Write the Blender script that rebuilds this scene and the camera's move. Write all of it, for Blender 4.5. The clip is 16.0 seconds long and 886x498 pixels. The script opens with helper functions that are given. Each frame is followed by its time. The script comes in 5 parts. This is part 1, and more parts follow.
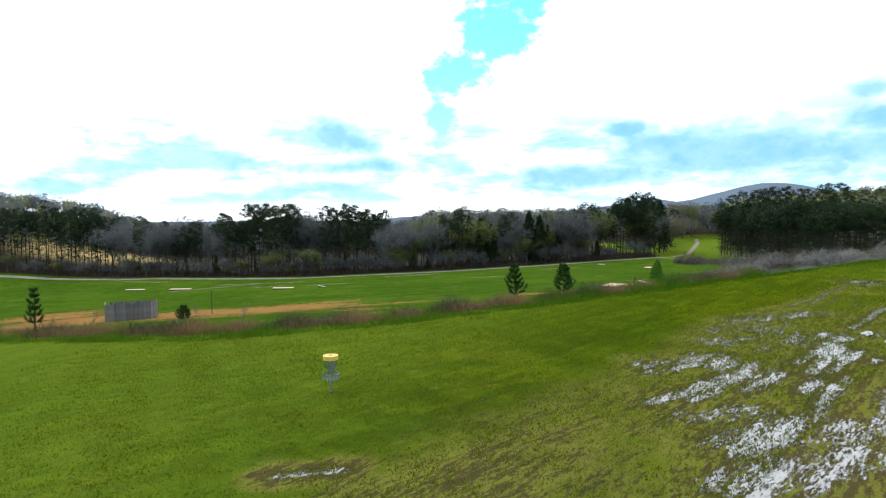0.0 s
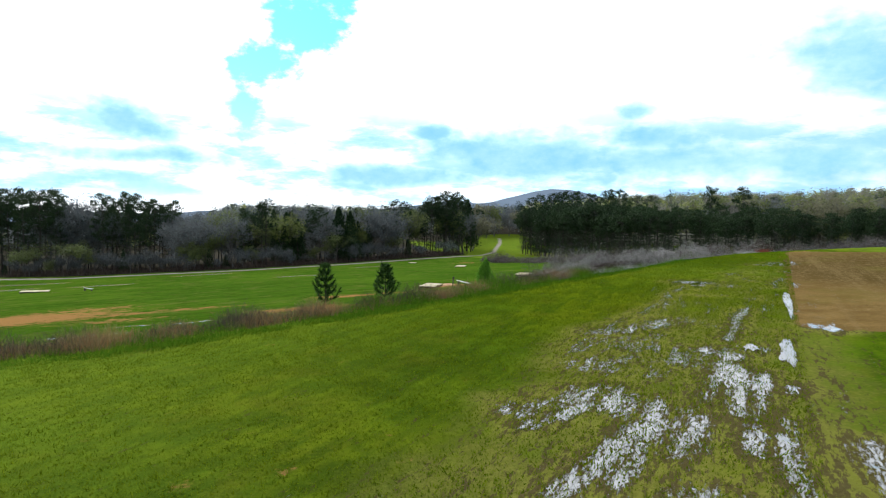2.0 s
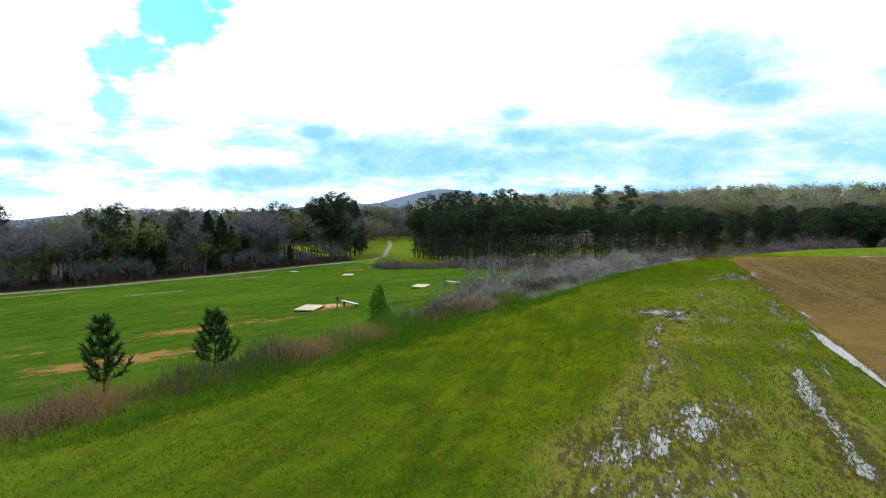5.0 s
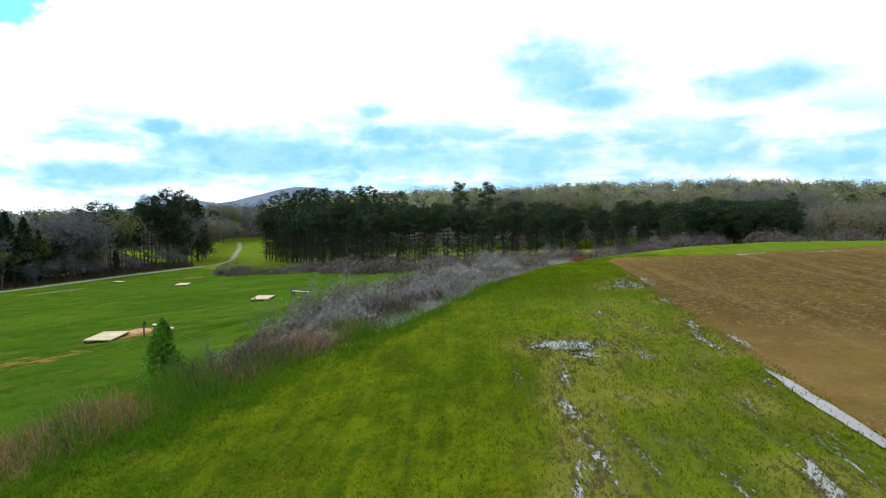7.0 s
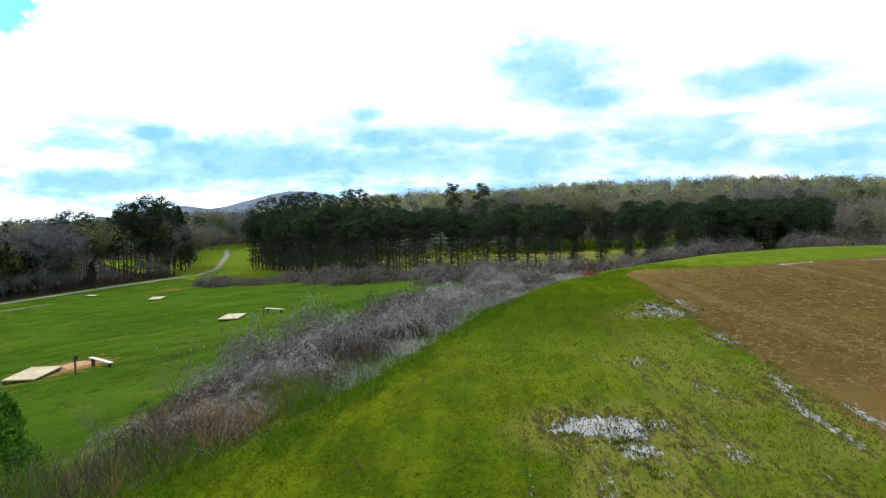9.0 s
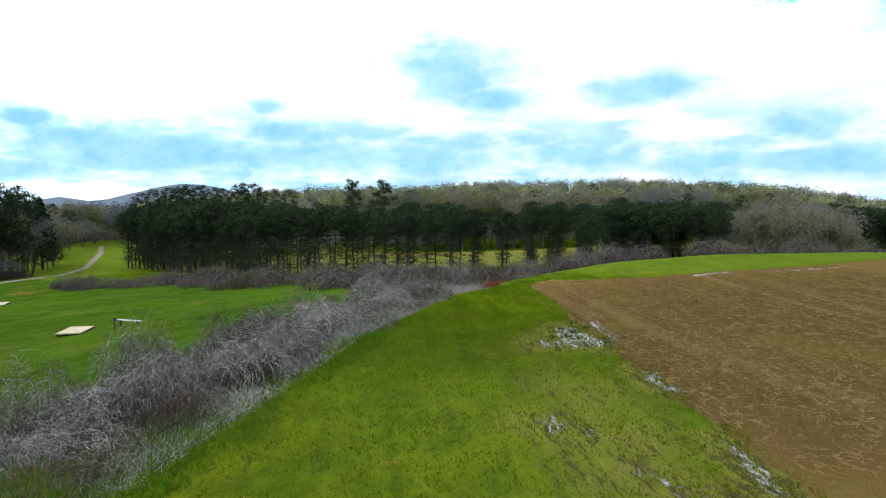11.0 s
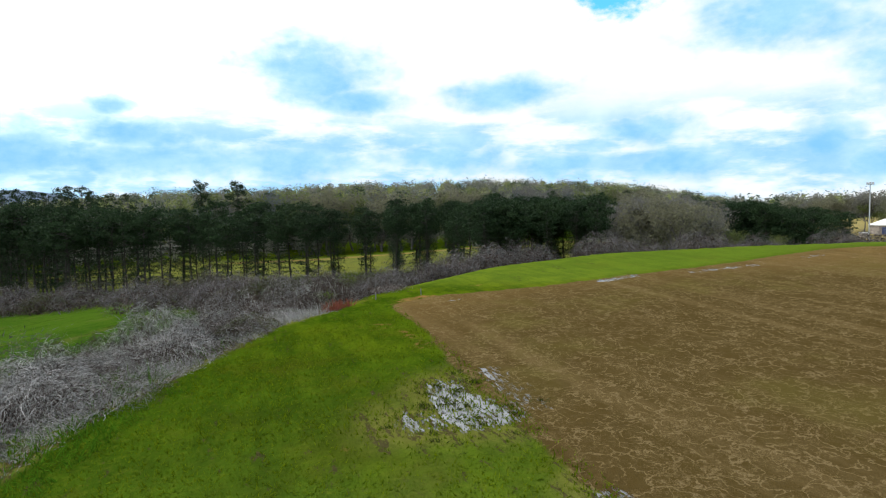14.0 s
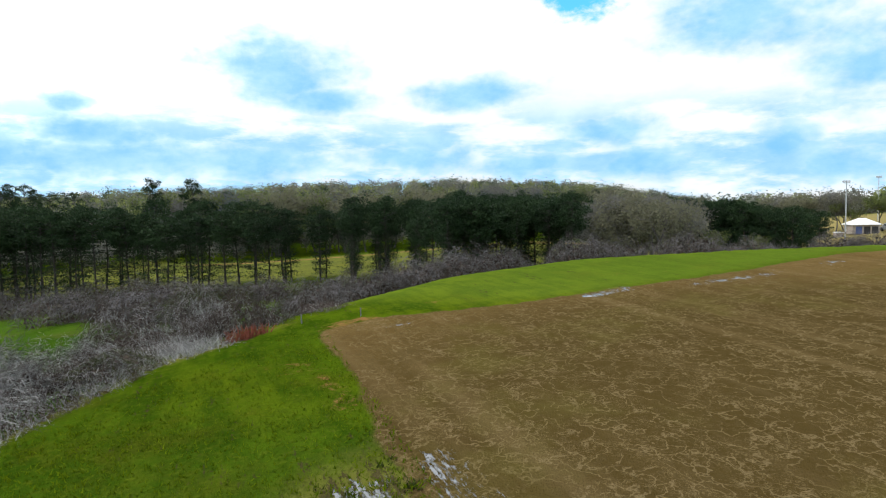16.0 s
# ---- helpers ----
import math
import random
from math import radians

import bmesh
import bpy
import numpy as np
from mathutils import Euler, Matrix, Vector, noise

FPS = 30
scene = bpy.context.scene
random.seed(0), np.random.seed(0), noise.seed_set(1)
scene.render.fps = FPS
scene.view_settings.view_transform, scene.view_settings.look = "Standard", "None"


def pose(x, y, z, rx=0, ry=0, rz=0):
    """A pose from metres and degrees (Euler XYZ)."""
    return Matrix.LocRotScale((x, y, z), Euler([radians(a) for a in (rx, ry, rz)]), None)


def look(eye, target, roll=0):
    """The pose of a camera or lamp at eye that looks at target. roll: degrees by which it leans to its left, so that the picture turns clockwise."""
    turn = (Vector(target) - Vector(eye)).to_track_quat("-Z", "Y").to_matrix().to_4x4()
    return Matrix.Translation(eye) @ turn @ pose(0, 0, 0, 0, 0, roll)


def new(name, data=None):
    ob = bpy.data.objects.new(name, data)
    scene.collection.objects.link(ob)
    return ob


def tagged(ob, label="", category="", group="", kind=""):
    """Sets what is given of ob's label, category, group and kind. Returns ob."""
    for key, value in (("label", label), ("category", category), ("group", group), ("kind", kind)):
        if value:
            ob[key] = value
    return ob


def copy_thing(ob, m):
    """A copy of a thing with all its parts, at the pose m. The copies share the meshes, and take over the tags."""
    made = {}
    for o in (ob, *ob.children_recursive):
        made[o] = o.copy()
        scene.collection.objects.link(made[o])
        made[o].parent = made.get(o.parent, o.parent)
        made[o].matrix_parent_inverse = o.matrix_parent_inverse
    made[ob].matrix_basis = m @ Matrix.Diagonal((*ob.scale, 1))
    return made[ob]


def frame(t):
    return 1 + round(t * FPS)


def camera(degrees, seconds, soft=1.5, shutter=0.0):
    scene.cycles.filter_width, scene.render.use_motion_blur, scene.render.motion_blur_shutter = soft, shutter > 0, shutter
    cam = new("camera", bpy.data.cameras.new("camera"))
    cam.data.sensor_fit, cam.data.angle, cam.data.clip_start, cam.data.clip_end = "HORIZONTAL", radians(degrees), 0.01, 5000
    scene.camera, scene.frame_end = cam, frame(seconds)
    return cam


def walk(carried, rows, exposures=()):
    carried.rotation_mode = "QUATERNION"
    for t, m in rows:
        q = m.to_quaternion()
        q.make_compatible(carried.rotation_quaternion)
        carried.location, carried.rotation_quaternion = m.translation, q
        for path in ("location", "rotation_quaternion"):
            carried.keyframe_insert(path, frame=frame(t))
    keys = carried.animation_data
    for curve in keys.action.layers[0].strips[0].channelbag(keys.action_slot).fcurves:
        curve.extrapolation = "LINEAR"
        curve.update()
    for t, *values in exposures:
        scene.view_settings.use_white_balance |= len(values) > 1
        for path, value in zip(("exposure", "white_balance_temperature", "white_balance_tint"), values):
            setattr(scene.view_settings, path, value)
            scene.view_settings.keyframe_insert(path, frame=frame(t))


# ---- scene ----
# ---- camera ----
cam = camera(71.7, 16.0, soft=1.15)
# seconds, x, y, z, yaw to the left from +y, pitch, roll
PATH = [
    (0.0, -0.00, 0.00, 5.31, 0.05, -3.69, -0.39),
    (0.5, 0.05, 2.28, 5.10, -6.43, -3.85, 0.47),
    (1.0, -0.00, 4.67, 4.90, -14.79, -3.72, 1.04),
    (1.5, 0.28, 6.89, 4.71, -17.45, -3.69, 1.18),
    (2.0, 0.92, 9.08, 4.57, -17.71, -3.74, 1.29),
    (2.5, 1.56, 11.10, 4.55, -17.54, -3.75, 1.19),
    (3.0, 2.21, 13.06, 4.65, -17.43, -3.72, 1.13),
    (3.5, 3.02, 15.12, 4.75, -17.52, -3.66, 0.93),
    (4.0, 4.04, 17.28, 4.82, -17.96, -3.67, 0.72),
    (4.5, 5.10, 19.68, 4.84, -19.01, -3.60, 0.21),
    (5.0, 5.95, 22.21, 4.88, -28.05, -3.54, 0.51),
    (5.2, 6.27, 23.20, 4.89, -33.11, -3.50, 0.55),
    (7.3, 12.89, 30.75, 4.92, -41.09, -3.65, -0.21),
    (7.5, 13.42, 31.37, 4.94, -41.11, -3.57, -0.44),
    (8.0, 14.75, 32.82, 4.99, -41.24, -3.57, -0.63),
    (8.5, 16.08, 34.07, 5.11, -41.33, -3.58, -0.82),
    (9.0, 17.47, 35.30, 5.24, -41.39, -3.53, -1.06),
    (9.5, 18.90, 36.46, 5.36, -46.24, -3.71, -1.16),
    (9.7, 19.48, 36.88, 5.40, -47.75, -3.80, -1.11),
    (11.8, 24.54, 40.09, 5.36, -51.28, -3.87, -0.68),
    (12.0, 25.10, 40.43, 5.35, -51.61, -3.71, -1.49),
    (12.5, 26.47, 41.22, 5.29, -51.86, -3.72, -1.53),
    (13.0, 27.95, 42.02, 5.16, -51.95, -3.69, -1.60),
    (13.5, 29.61, 42.97, 4.98, -58.19, -3.74, -1.12),
    (14.0, 31.13, 43.67, 4.89, -62.56, -3.70, -1.08),
    (14.5, 32.55, 44.21, 4.84, -64.37, -3.74, -1.09),
    (15.0, 33.92, 44.71, 4.84, -64.59, -3.77, -1.05),
    (15.5, 35.28, 45.21, 4.86, -64.92, -3.78, -1.14),
    (16.0, 36.67, 45.66, 4.79, -65.52, -3.77, -1.10),
]


def row(t, x, y, z, yaw, pitch, roll):
    a, b = radians(yaw), radians(pitch)
    ahead = Vector((-math.sin(a) * math.cos(b), math.cos(a) * math.cos(b), math.sin(b)))
    eye = Vector((x, y, z))
    return t, look(eye, eye + ahead, roll)


walk(cam, [row(*r) for r in PATH], [(0.0, -0.12), (8.0, -0.14), (11.0, -0.17), (13.5, -0.30), (16.0, -0.30)])

# ---- sky, clouds and sun ----
SUN_AZ, SUN_EL = -32.0, 47.0
sun = new("sun", bpy.data.lights.new("sun", "SUN"))
sun.data.energy, sun.data.angle, sun.data.color = 2.0, radians(2.0), (1.0, 0.95, 0.86)
sd = Vector((math.sin(radians(SUN_AZ)) * math.cos(radians(SUN_EL)), math.cos(radians(SUN_AZ)) * math.cos(radians(SUN_EL)), math.sin(radians(SUN_EL))))
sun.matrix_world = look(sd * 200, (0, 0, 0))


class Nodes:
    """Small helper to wire shader nodes."""

    def __init__(self, tree):
        self.t = tree
        tree.nodes.clear()

    def n(self, kind, ins=(), **props):
        nd = self.t.nodes.new(kind)
        for k, v in props.items():
            setattr(nd, k, v)
        for k, v in dict(ins).items():
            self.put(nd.inputs[k], v)
        return nd

    def put(self, sock, v):
        if isinstance(v, bpy.types.NodeSocket):
            self.t.links.new(v, sock)
        else:
            sock.default_value = v

    def m(self, op, a, b=0.0, c=None, clamp=False):
        nd = self.t.nodes.new("ShaderNodeMath")
        nd.operation, nd.use_clamp = op, clamp
        self.put(nd.inputs[0], a)
        self.put(nd.inputs[1], b)
        if c is not None:
            self.put(nd.inputs[2], c)
        return nd.outputs[0]

    def mix(self, f, a, b):
        nd = self.t.nodes.new("ShaderNodeMix")
        nd.data_type = "RGBA"
        self.put(nd.inputs[0], f)
        self.put(nd.inputs[6], a)
        self.put(nd.inputs[7], b)
        return nd.outputs[2]

    def ramp(self, x, lo, hi):
        nd = self.t.nodes.new("ShaderNodeMapRange")
        nd.interpolation_type = "SMOOTHSTEP"
        self.put(nd.inputs[0], x)
        nd.inputs[1].default_value, nd.inputs[2].default_value = lo, hi
        return nd.outputs[0]

    def noise(self, vec, scale, detail=3.0, rough=0.55, w=None):
        nd = self.t.nodes.new("ShaderNodeTexNoise")
        self.put(nd.inputs["Vector"], vec)
        nd.inputs["Scale"].default_value, nd.inputs["Detail"].default_value, nd.inputs["Roughness"].default_value = scale, detail, rough
        return nd.outputs["Fac"]

    def attr(self, name):
        nd = self.t.nodes.new("ShaderNodeAttribute")
        nd.attribute_name = name
        return nd.outputs["Fac"]

    def coords(self, scale=(1, 1, 1), rot=0.0):
        nd = self.t.nodes.new("ShaderNodeTexCoord")
        mp = self.t.nodes.new("ShaderNodeMapping")
        mp.inputs["Scale"].default_value, mp.inputs["Rotation"].default_value = scale, (0, 0, rot)
        self.t.links.new(nd.outputs["Object"], mp.inputs["Vector"])
        return mp.outputs[0]


def rgba(r, g, b):
    return (r, g, b, 1.0)


def make_sky():
    world = bpy.data.worlds.new("sky")
    scene.world, world.use_nodes = world, True
    k = Nodes(world.node_tree)
    sky = k.n("ShaderNodeTexSky", sky_type="NISHITA", sun_disc=False, sun_elevation=radians(SUN_EL), sun_rotation=radians(SUN_AZ), dust_density=0.6, ozone_density=2.0)
    way = k.n("ShaderNodeTexCoord").outputs["Generated"]
    sep = k.n("ShaderNodeSeparateXYZ", {0: way})
    az = k.m("MULTIPLY", k.m("ARCTAN2", sep.outputs[0], sep.outputs[1]), 57.2958)
    el = k.m("MULTIPLY", k.m("ARCSINE", sep.outputs[2]), 57.2958)
    flat = k.n("ShaderNodeCombineXYZ", {0: k.m("MULTIPLY", az, 0.1), 1: k.m("MULTIPLY", el, 0.16), 2: 0.0}).outputs[0]
    wob = k.m("SUBTRACT", k.noise(flat, 1.6, 5.0, 0.6), 0.5)
    wob2 = k.m("SUBTRACT", k.noise(flat, 0.9, 4.0, 0.6), 0.5)

    fine = k.m("SUBTRACT", k.noise(flat, 6.0, 4.0, 0.6), 0.5)

    def patches(rows, wobble, hard):
        total = None
        for a, e, ra, re in rows:
            da = k.m("DIVIDE", k.m("SUBTRACT", az, a), ra)
            de = k.m("DIVIDE", k.m("SUBTRACT", el, e), re)
            d = k.m("SQRT", k.m("ADD", k.m("MULTIPLY", da, da), k.m("MULTIPLY", de, de)))
            total = d if total is None else k.m("MINIMUM", total, d)
        return k.ramp(k.m("ADD", total, k.m("MULTIPLY", wobble, 2.6)), hard[0], hard[1])

    blue = k.m("SUBTRACT", 1.0, patches(BLUE_GAPS, k.m("ADD", wob, k.m("MULTIPLY", fine, 0.5)), (0.55, 1.25)))
    grey = k.m("SUBTRACT", 1.0, patches(GREY_CLOUDS, k.m("ADD", wob2, k.m("ADD", k.m("MULTIPLY", wob, 0.5), k.m("MULTIPLY", fine, 0.22))), (0.25, 1.50)))
    low = k.m("MULTIPLY", k.ramp(k.noise(k.n("ShaderNodeVectorMath", {0: flat, 1: (1.0, 2.2, 1.0)}, operation="MULTIPLY").outputs[0], 1.1, 6.0, 0.6), 0.38, 0.60), k.m("MULTIPLY", k.ramp(el, -0.6, 1.4), k.m("SUBTRACT", 1.0, k.ramp(el, 6.0, 11.0))))
    grey = k.m("MAXIMUM", grey, k.m("MULTIPLY", low, 0.85))
    tint = k.n("ShaderNodeMix", {0: 1.0, 6: sky.outputs[0], 7: rgba(0.50, 1.5, 1.5)}, data_type="RGBA", blend_type="MULTIPLY").outputs[2]
    clear = k.n("ShaderNodeBackground", {0: tint, 1: 0.22}).outputs[0]
    billow = k.ramp(k.noise(flat, 2.3, 6.0, 0.6), 0.25, 0.8)
    white = k.mix(billow, rgba(0.86, 0.93, 1.0), rgba(1.0, 1.0, 1.0))
    shade = k.mix(billow, rgba(0.29, 0.78, 1.25), rgba(0.60, 1.06, 1.36))
    cloud = k.mix(k.m("MULTIPLY", grey, 0.95), white, shade)
    toward = k.n("ShaderNodeVectorMath", {0: way, 1: tuple(sd)}, operation="DOT_PRODUCT").outputs["Value"]
    glare = k.m("ADD", 1.0, k.m("MULTIPLY", k.ramp(toward, 0.05, 0.8), k.m("SUBTRACT", 0.75, k.m("MULTIPLY", grey, 0.75))))
    cloudy = k.n("ShaderNodeBackground", {0: cloud, 1: k.m("MULTIPLY", glare, k.m("SUBTRACT", 1.42, k.m("MULTIPLY", grey, 0.42)))}).outputs[0]
    both = k.n("ShaderNodeMixShader", {0: blue, 1: cloudy, 2: clear}).outputs[0]
    k.n("ShaderNodeOutputWorld", {0: both})


# azimuth and elevation in degrees, half widths
BLUE_GAPS = [(5.5, 16.0, 4.6, 3.2), (1.2, 12.2, 3.2, 2.4), (-0.2, 8.0, 1.5, 2.8), (8.0, 19.0, 2.5, 3.0), (78.0, 18.6, 3.6, 2.0), (-140, 30, 25, 10), (150, 40, 20, 10)]
GREY_CLOUDS = [
    (-10.0, 6.3, 5.0, 1.9), (-9.0, 3.9, 7.0, 1.1), (16.2, 7.0, 2.4, 0.8), (25.0, 5.0, 11.0, 2.7), (14.0, 3.0, 9.0, 1.3), (35.0, 8.8, 2.2, 0.9), (36.5, 6.6, 6.0, 2.0),
    (51.5, 12.4, 6.3, 2.4), (55.5, 9.9, 3.6, 1.2), (68.0, 10.4, 4.8, 1.4), (49.5, 4.6, 10.0, 1.9), (61.0, 4.9, 9.0, 1.8), (37.0, 4.6, 11.0, 2.3),
    (79.8, 6.4, 4.2, 1.5), (75.5, 4.0, 8.0, 1.4), (83.0, 3.6, 6.0, 1.4), (92.0, 14.8, 6.5, 3.0), (99.5, 10.6, 4.5, 3.4), (94.2, 4.6, 2.4, 2.2), (98.0, 2.8, 4.0, 1.6)]
make_sky()

# ---- materials ----
MATS = {}


def material(name, fn):
    mat = bpy.data.materials.new(name)
    mat.use_nodes = True
    k = Nodes(mat.node_tree)
    b = k.n("ShaderNodeBsdfPrincipled")
    out = k.n("ShaderNodeOutputMaterial", {0: b.outputs[0]})
    fn(k, b, out)
    MATS[name] = mat
    return mat


def bump(k, b, height, dist, strength=0.6):
    nd = k.n("ShaderNodeBump", {"Height": height, "Distance": dist, "Strength": strength})
    k.put(b.inputs["Normal"], nd.outputs[0])
    return nd


def foliage(name, dark, light, rough=0.6, trans=0.25, gloss=0.05):
    def fn(k, b, out):
        rnd = k.n("ShaderNodeNewGeometry").outputs["Random Per Island"]
        oi = k.n("ShaderNodeObjectInfo").outputs["Random"]
        f = k.m("ADD", k.m("MULTIPLY", rnd, 0.65), k.m("MULTIPLY", oi, 0.35))
        col = k.mix(f, rgba(*dark), rgba(*light))
        k.put(b.inputs["Base Color"], col)
        k.put(b.inputs["Roughness"], rough)
        k.put(b.inputs["Specular IOR Level"], gloss)
        tr = k.n("ShaderNodeBsdfTranslucent", {0: col})
        mx = k.n("ShaderNodeMixShader", {0: trans, 1: b.outputs[0], 2: tr.outputs[0]})
        k.put(out.inputs[0], mx.outputs[0])
    return material(name, fn)


def bark(name, dark, light):
    def fn(k, b, out):
        c = k.coords((3, 3, 0.7))
        col = k.mix(k.noise(c, 4.0, 4.0), rgba(*dark), rgba(*light))
        k.put(b.inputs["Base Color"], col)
        k.put(b.inputs["Roughness"], 0.9)
        bump(k, b, k.noise(c, 9.0, 3.0), 0.03)
    return material(name, fn)


def plain(name, dark, light, rough=0.7, scale=6.0, metal=0.0, stretch=(1, 1, 1), depth=0.004):
    def fn(k, b, out):
        c = k.coords(stretch)
        f = k.m("ADD", k.m("MULTIPLY", k.noise(c, scale, 5.0), 0.6), k.m("MULTIPLY", k.noise(c, scale * 0.15, 3.0), 0.4))
        oi = k.n("ShaderNodeObjectInfo").outputs["Random"]
        f = k.m("ADD", k.ramp(f, 0.3, 0.7), k.m("MULTIPLY", k.m("SUBTRACT", oi, 0.5), 0.5), clamp=True)
        k.put(b.inputs["Base Color"], k.mix(f, rgba(*dark), rgba(*light)))
        k.put(b.inputs["Roughness"], rough)
        k.put(b.inputs["Metallic"], metal)
        bump(k, b, k.noise(c, scale * 3, 4.0), depth)
    return material(name, fn)


PINE = foliage("pine_needles", (0.008, 0.018, 0.010), (0.034, 0.060, 0.024), 0.6, 0.15)
YOUNG = foliage("young_needles", (0.014, 0.036, 0.010), (0.045, 0.092, 0.022))
BRIGHT = foliage("bright_leaves", (0.05, 0.14, 0.014), (0.15, 0.33, 0.035), 0.6, 0.45)
BUDS = foliage("spring_buds", (0.075, 0.098, 0.032), (0.15, 0.180, 0.058), 0.7, 0.5)
BUDS_PALE = foliage("pale_buds", (0.115, 0.115, 0.075), (0.19, 0.185, 0.12), 0.8, 0.5)
CEDAR = foliage("cedar_green", (0.008, 0.02, 0.010), (0.03, 0.055, 0.022))
TWIGS = foliage("bare_twigs", (0.045, 0.045, 0.047), (0.13, 0.128, 0.128), 0.8, 0.0)
BRUSHT = foliage("brush_twigs", (0.070, 0.069, 0.068), (0.42, 0.415, 0.40), 0.8, 0.0)
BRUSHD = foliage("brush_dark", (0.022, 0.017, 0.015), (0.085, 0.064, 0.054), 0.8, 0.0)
BRUSHF = foliage("thicket_twigs", (0.042, 0.040, 0.040), (0.20, 0.190, 0.195), 0.8, 0.0)
OLIVE = foliage("thicket_olive", (0.022, 0.030, 0.012), (0.075, 0.085, 0.035), 0.8, 0.2)
DIM_BUDS = foliage("dim_buds", (0.068, 0.090, 0.036), (0.145, 0.175, 0.064), 0.7, 0.45)
WEEDS = foliage("dry_weeds", (0.085, 0.064, 0.030), (0.30, 0.230, 0.115), 0.8, 0.35)
WEEDG = foliage("green_weeds", (0.024, 0.074, 0.004), (0.085, 0.180, 0.012), 0.8, 0.35, 0.0)
ORANGEW = foliage("rusty_weeds", (0.10, 0.045, 0.022), (0.30, 0.155, 0.070), 0.8, 0.25)
REDW = foliage("red_weeds", (0.11, 0.032, 0.022), (0.24, 0.08, 0.05), 0.8, 0.1)
# twigs of the treeline, with blue distance haze in their colour
HAZE_TWIG = foliage("hazed_twig_ends", (0.075, 0.090, 0.100), (0.150, 0.166, 0.172), 0.9, 0.5)
PALE_TWIG = foliage("pale_twigs", (0.090, 0.090, 0.085), (0.20, 0.194, 0.178), 0.9, 0.5)
BARK = bark("pine_bark", (0.010, 0.009, 0.008), (0.038, 0.031, 0.026))
GREYBARK = bark("grey_bark", (0.04, 0.037, 0.036), (0.115, 0.105, 0.10))


def ground_mat(k, b, out):
    c = k.coords()
    along = k.coords((1, 1, 1), radians(-46))
    st = k.n("ShaderNodeMapping", {"Vector": along, "Scale": (0.22, 1.6, 1.0)}).outputs[0]
    n1 = k.noise(c, 0.06, 4.0)
    n2 = k.noise(c, 0.7, 5.0)
    n3 = k.noise(c, 7.0, 4.0, 0.65)
    n4 = k.noise(c, 28.0, 3.0, 0.7)
    streak = k.noise(st, 1.0, 5.0, 0.6)
    g = k.mix(k.ramp(n1, 0.35, 0.65), rgba(0.051, 0.098, 0.0040), rgba(0.096, 0.126, 0.0046))
    g = k.mix(k.m("MULTIPLY", k.ramp(k.m("ADD", k.m("MULTIPLY", n2, 0.5), k.m("MULTIPLY", streak, 0.5)), 0.40, 0.60), 0.85), g, rgba(0.020, 0.050, 0.0020))
    g = k.mix(k.m("MULTIPLY", k.ramp(k.noise(c, 0.33, 6.0, 0.72), 0.50, 0.66), 0.5), g, rgba(0.074, 0.070, 0.0060))
    g = k.mix(k.m("MULTIPLY", k.ramp(n3, 0.45, 0.75), 0.65), g, rgba(0.092, 0.116, 0.0090))
    g = k.mix(k.m("MULTIPLY", k.ramp(n4, 0.48, 0.75), 0.42), g, rgba(0.016, 0.032, 0.0028))
    mid = k.noise(c, 2.4, 6.0, 0.78)
    g = k.mix(k.m("MULTIPLY", k.ramp(mid, 0.50, 0.66), 0.55), g, rgba(0.030, 0.050, 0.0040))
    g = k.mix(k.m("MULTIPLY", k.ramp(k.noise(c, 3.1, 5.0, 0.75), 0.60, 0.72), 0.6), g, rgba(0.120, 0.150, 0.010))
    g = k.mix(k.attr("pale"), g, rgba(0.125, 0.185, 0.022))
    # lower field: lusher green
    lush = k.mix(k.ramp(n2, 0.3, 0.7), rgba(0.023, 0.064, 0.0052), rgba(0.044, 0.088, 0.0076))
    lush = k.mix(k.m("MULTIPLY", k.ramp(k.noise(c, 0.045, 5.0, 0.65), 0.42, 0.62), 0.5), lush, rgba(0.064, 0.120, 0.010))
    lush = k.mix(k.m("MULTIPLY", k.ramp(n3, 0.45, 0.75), 0.5), lush, rgba(0.070, 0.105, 0.012))
    lush = k.mix(k.m("MULTIPLY", k.ramp(k.noise(c, 0.22, 6.0, 0.7), 0.52, 0.74), 0.7), lush, rgba(0.115, 0.110, 0.030))
    lush = k.mix(k.m("MULTIPLY", k.ramp(k.noise(c, 1.3, 6.0, 0.8), 0.52, 0.70), 0.55), lush, rgba(0.016, 0.040, 0.004))
    lush = k.mix(k.m("MULTIPLY", k.ramp(k.noise(c, 0.5, 6.0, 0.7), 0.55, 0.75), 0.6), lush, rgba(0.020, 0.054, 0.004))
    lush = k.mix(k.m("MULTIPLY", k.ramp(k.noise(c, 0.35, 9.0, 0.82), 0.50, 0.60), 0.6), lush, rgba(0.016, 0.038, 0.004))
    g = k.mix(k.attr("lower"), g, lush)
    # darker patches of grass, and the ditch's shadow as a dark line
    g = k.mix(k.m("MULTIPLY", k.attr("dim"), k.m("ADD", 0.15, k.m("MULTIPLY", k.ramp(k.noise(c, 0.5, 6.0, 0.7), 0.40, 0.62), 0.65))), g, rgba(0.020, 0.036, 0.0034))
    # bare clay
    clay = k.mix(n3, rgba(0.20, 0.080, 0.028), rgba(0.34, 0.18, 0.080))
    cm = k.ramp(k.m("ADD", k.attr("clay"), k.m("MULTIPLY", k.m("SUBTRACT", k.noise(c, 0.8, 6.0, 0.78), 0.5), 3.4)), 0.45, 0.95)
    g = k.mix(k.m("MULTIPLY", cm, 0.76), g, clay)
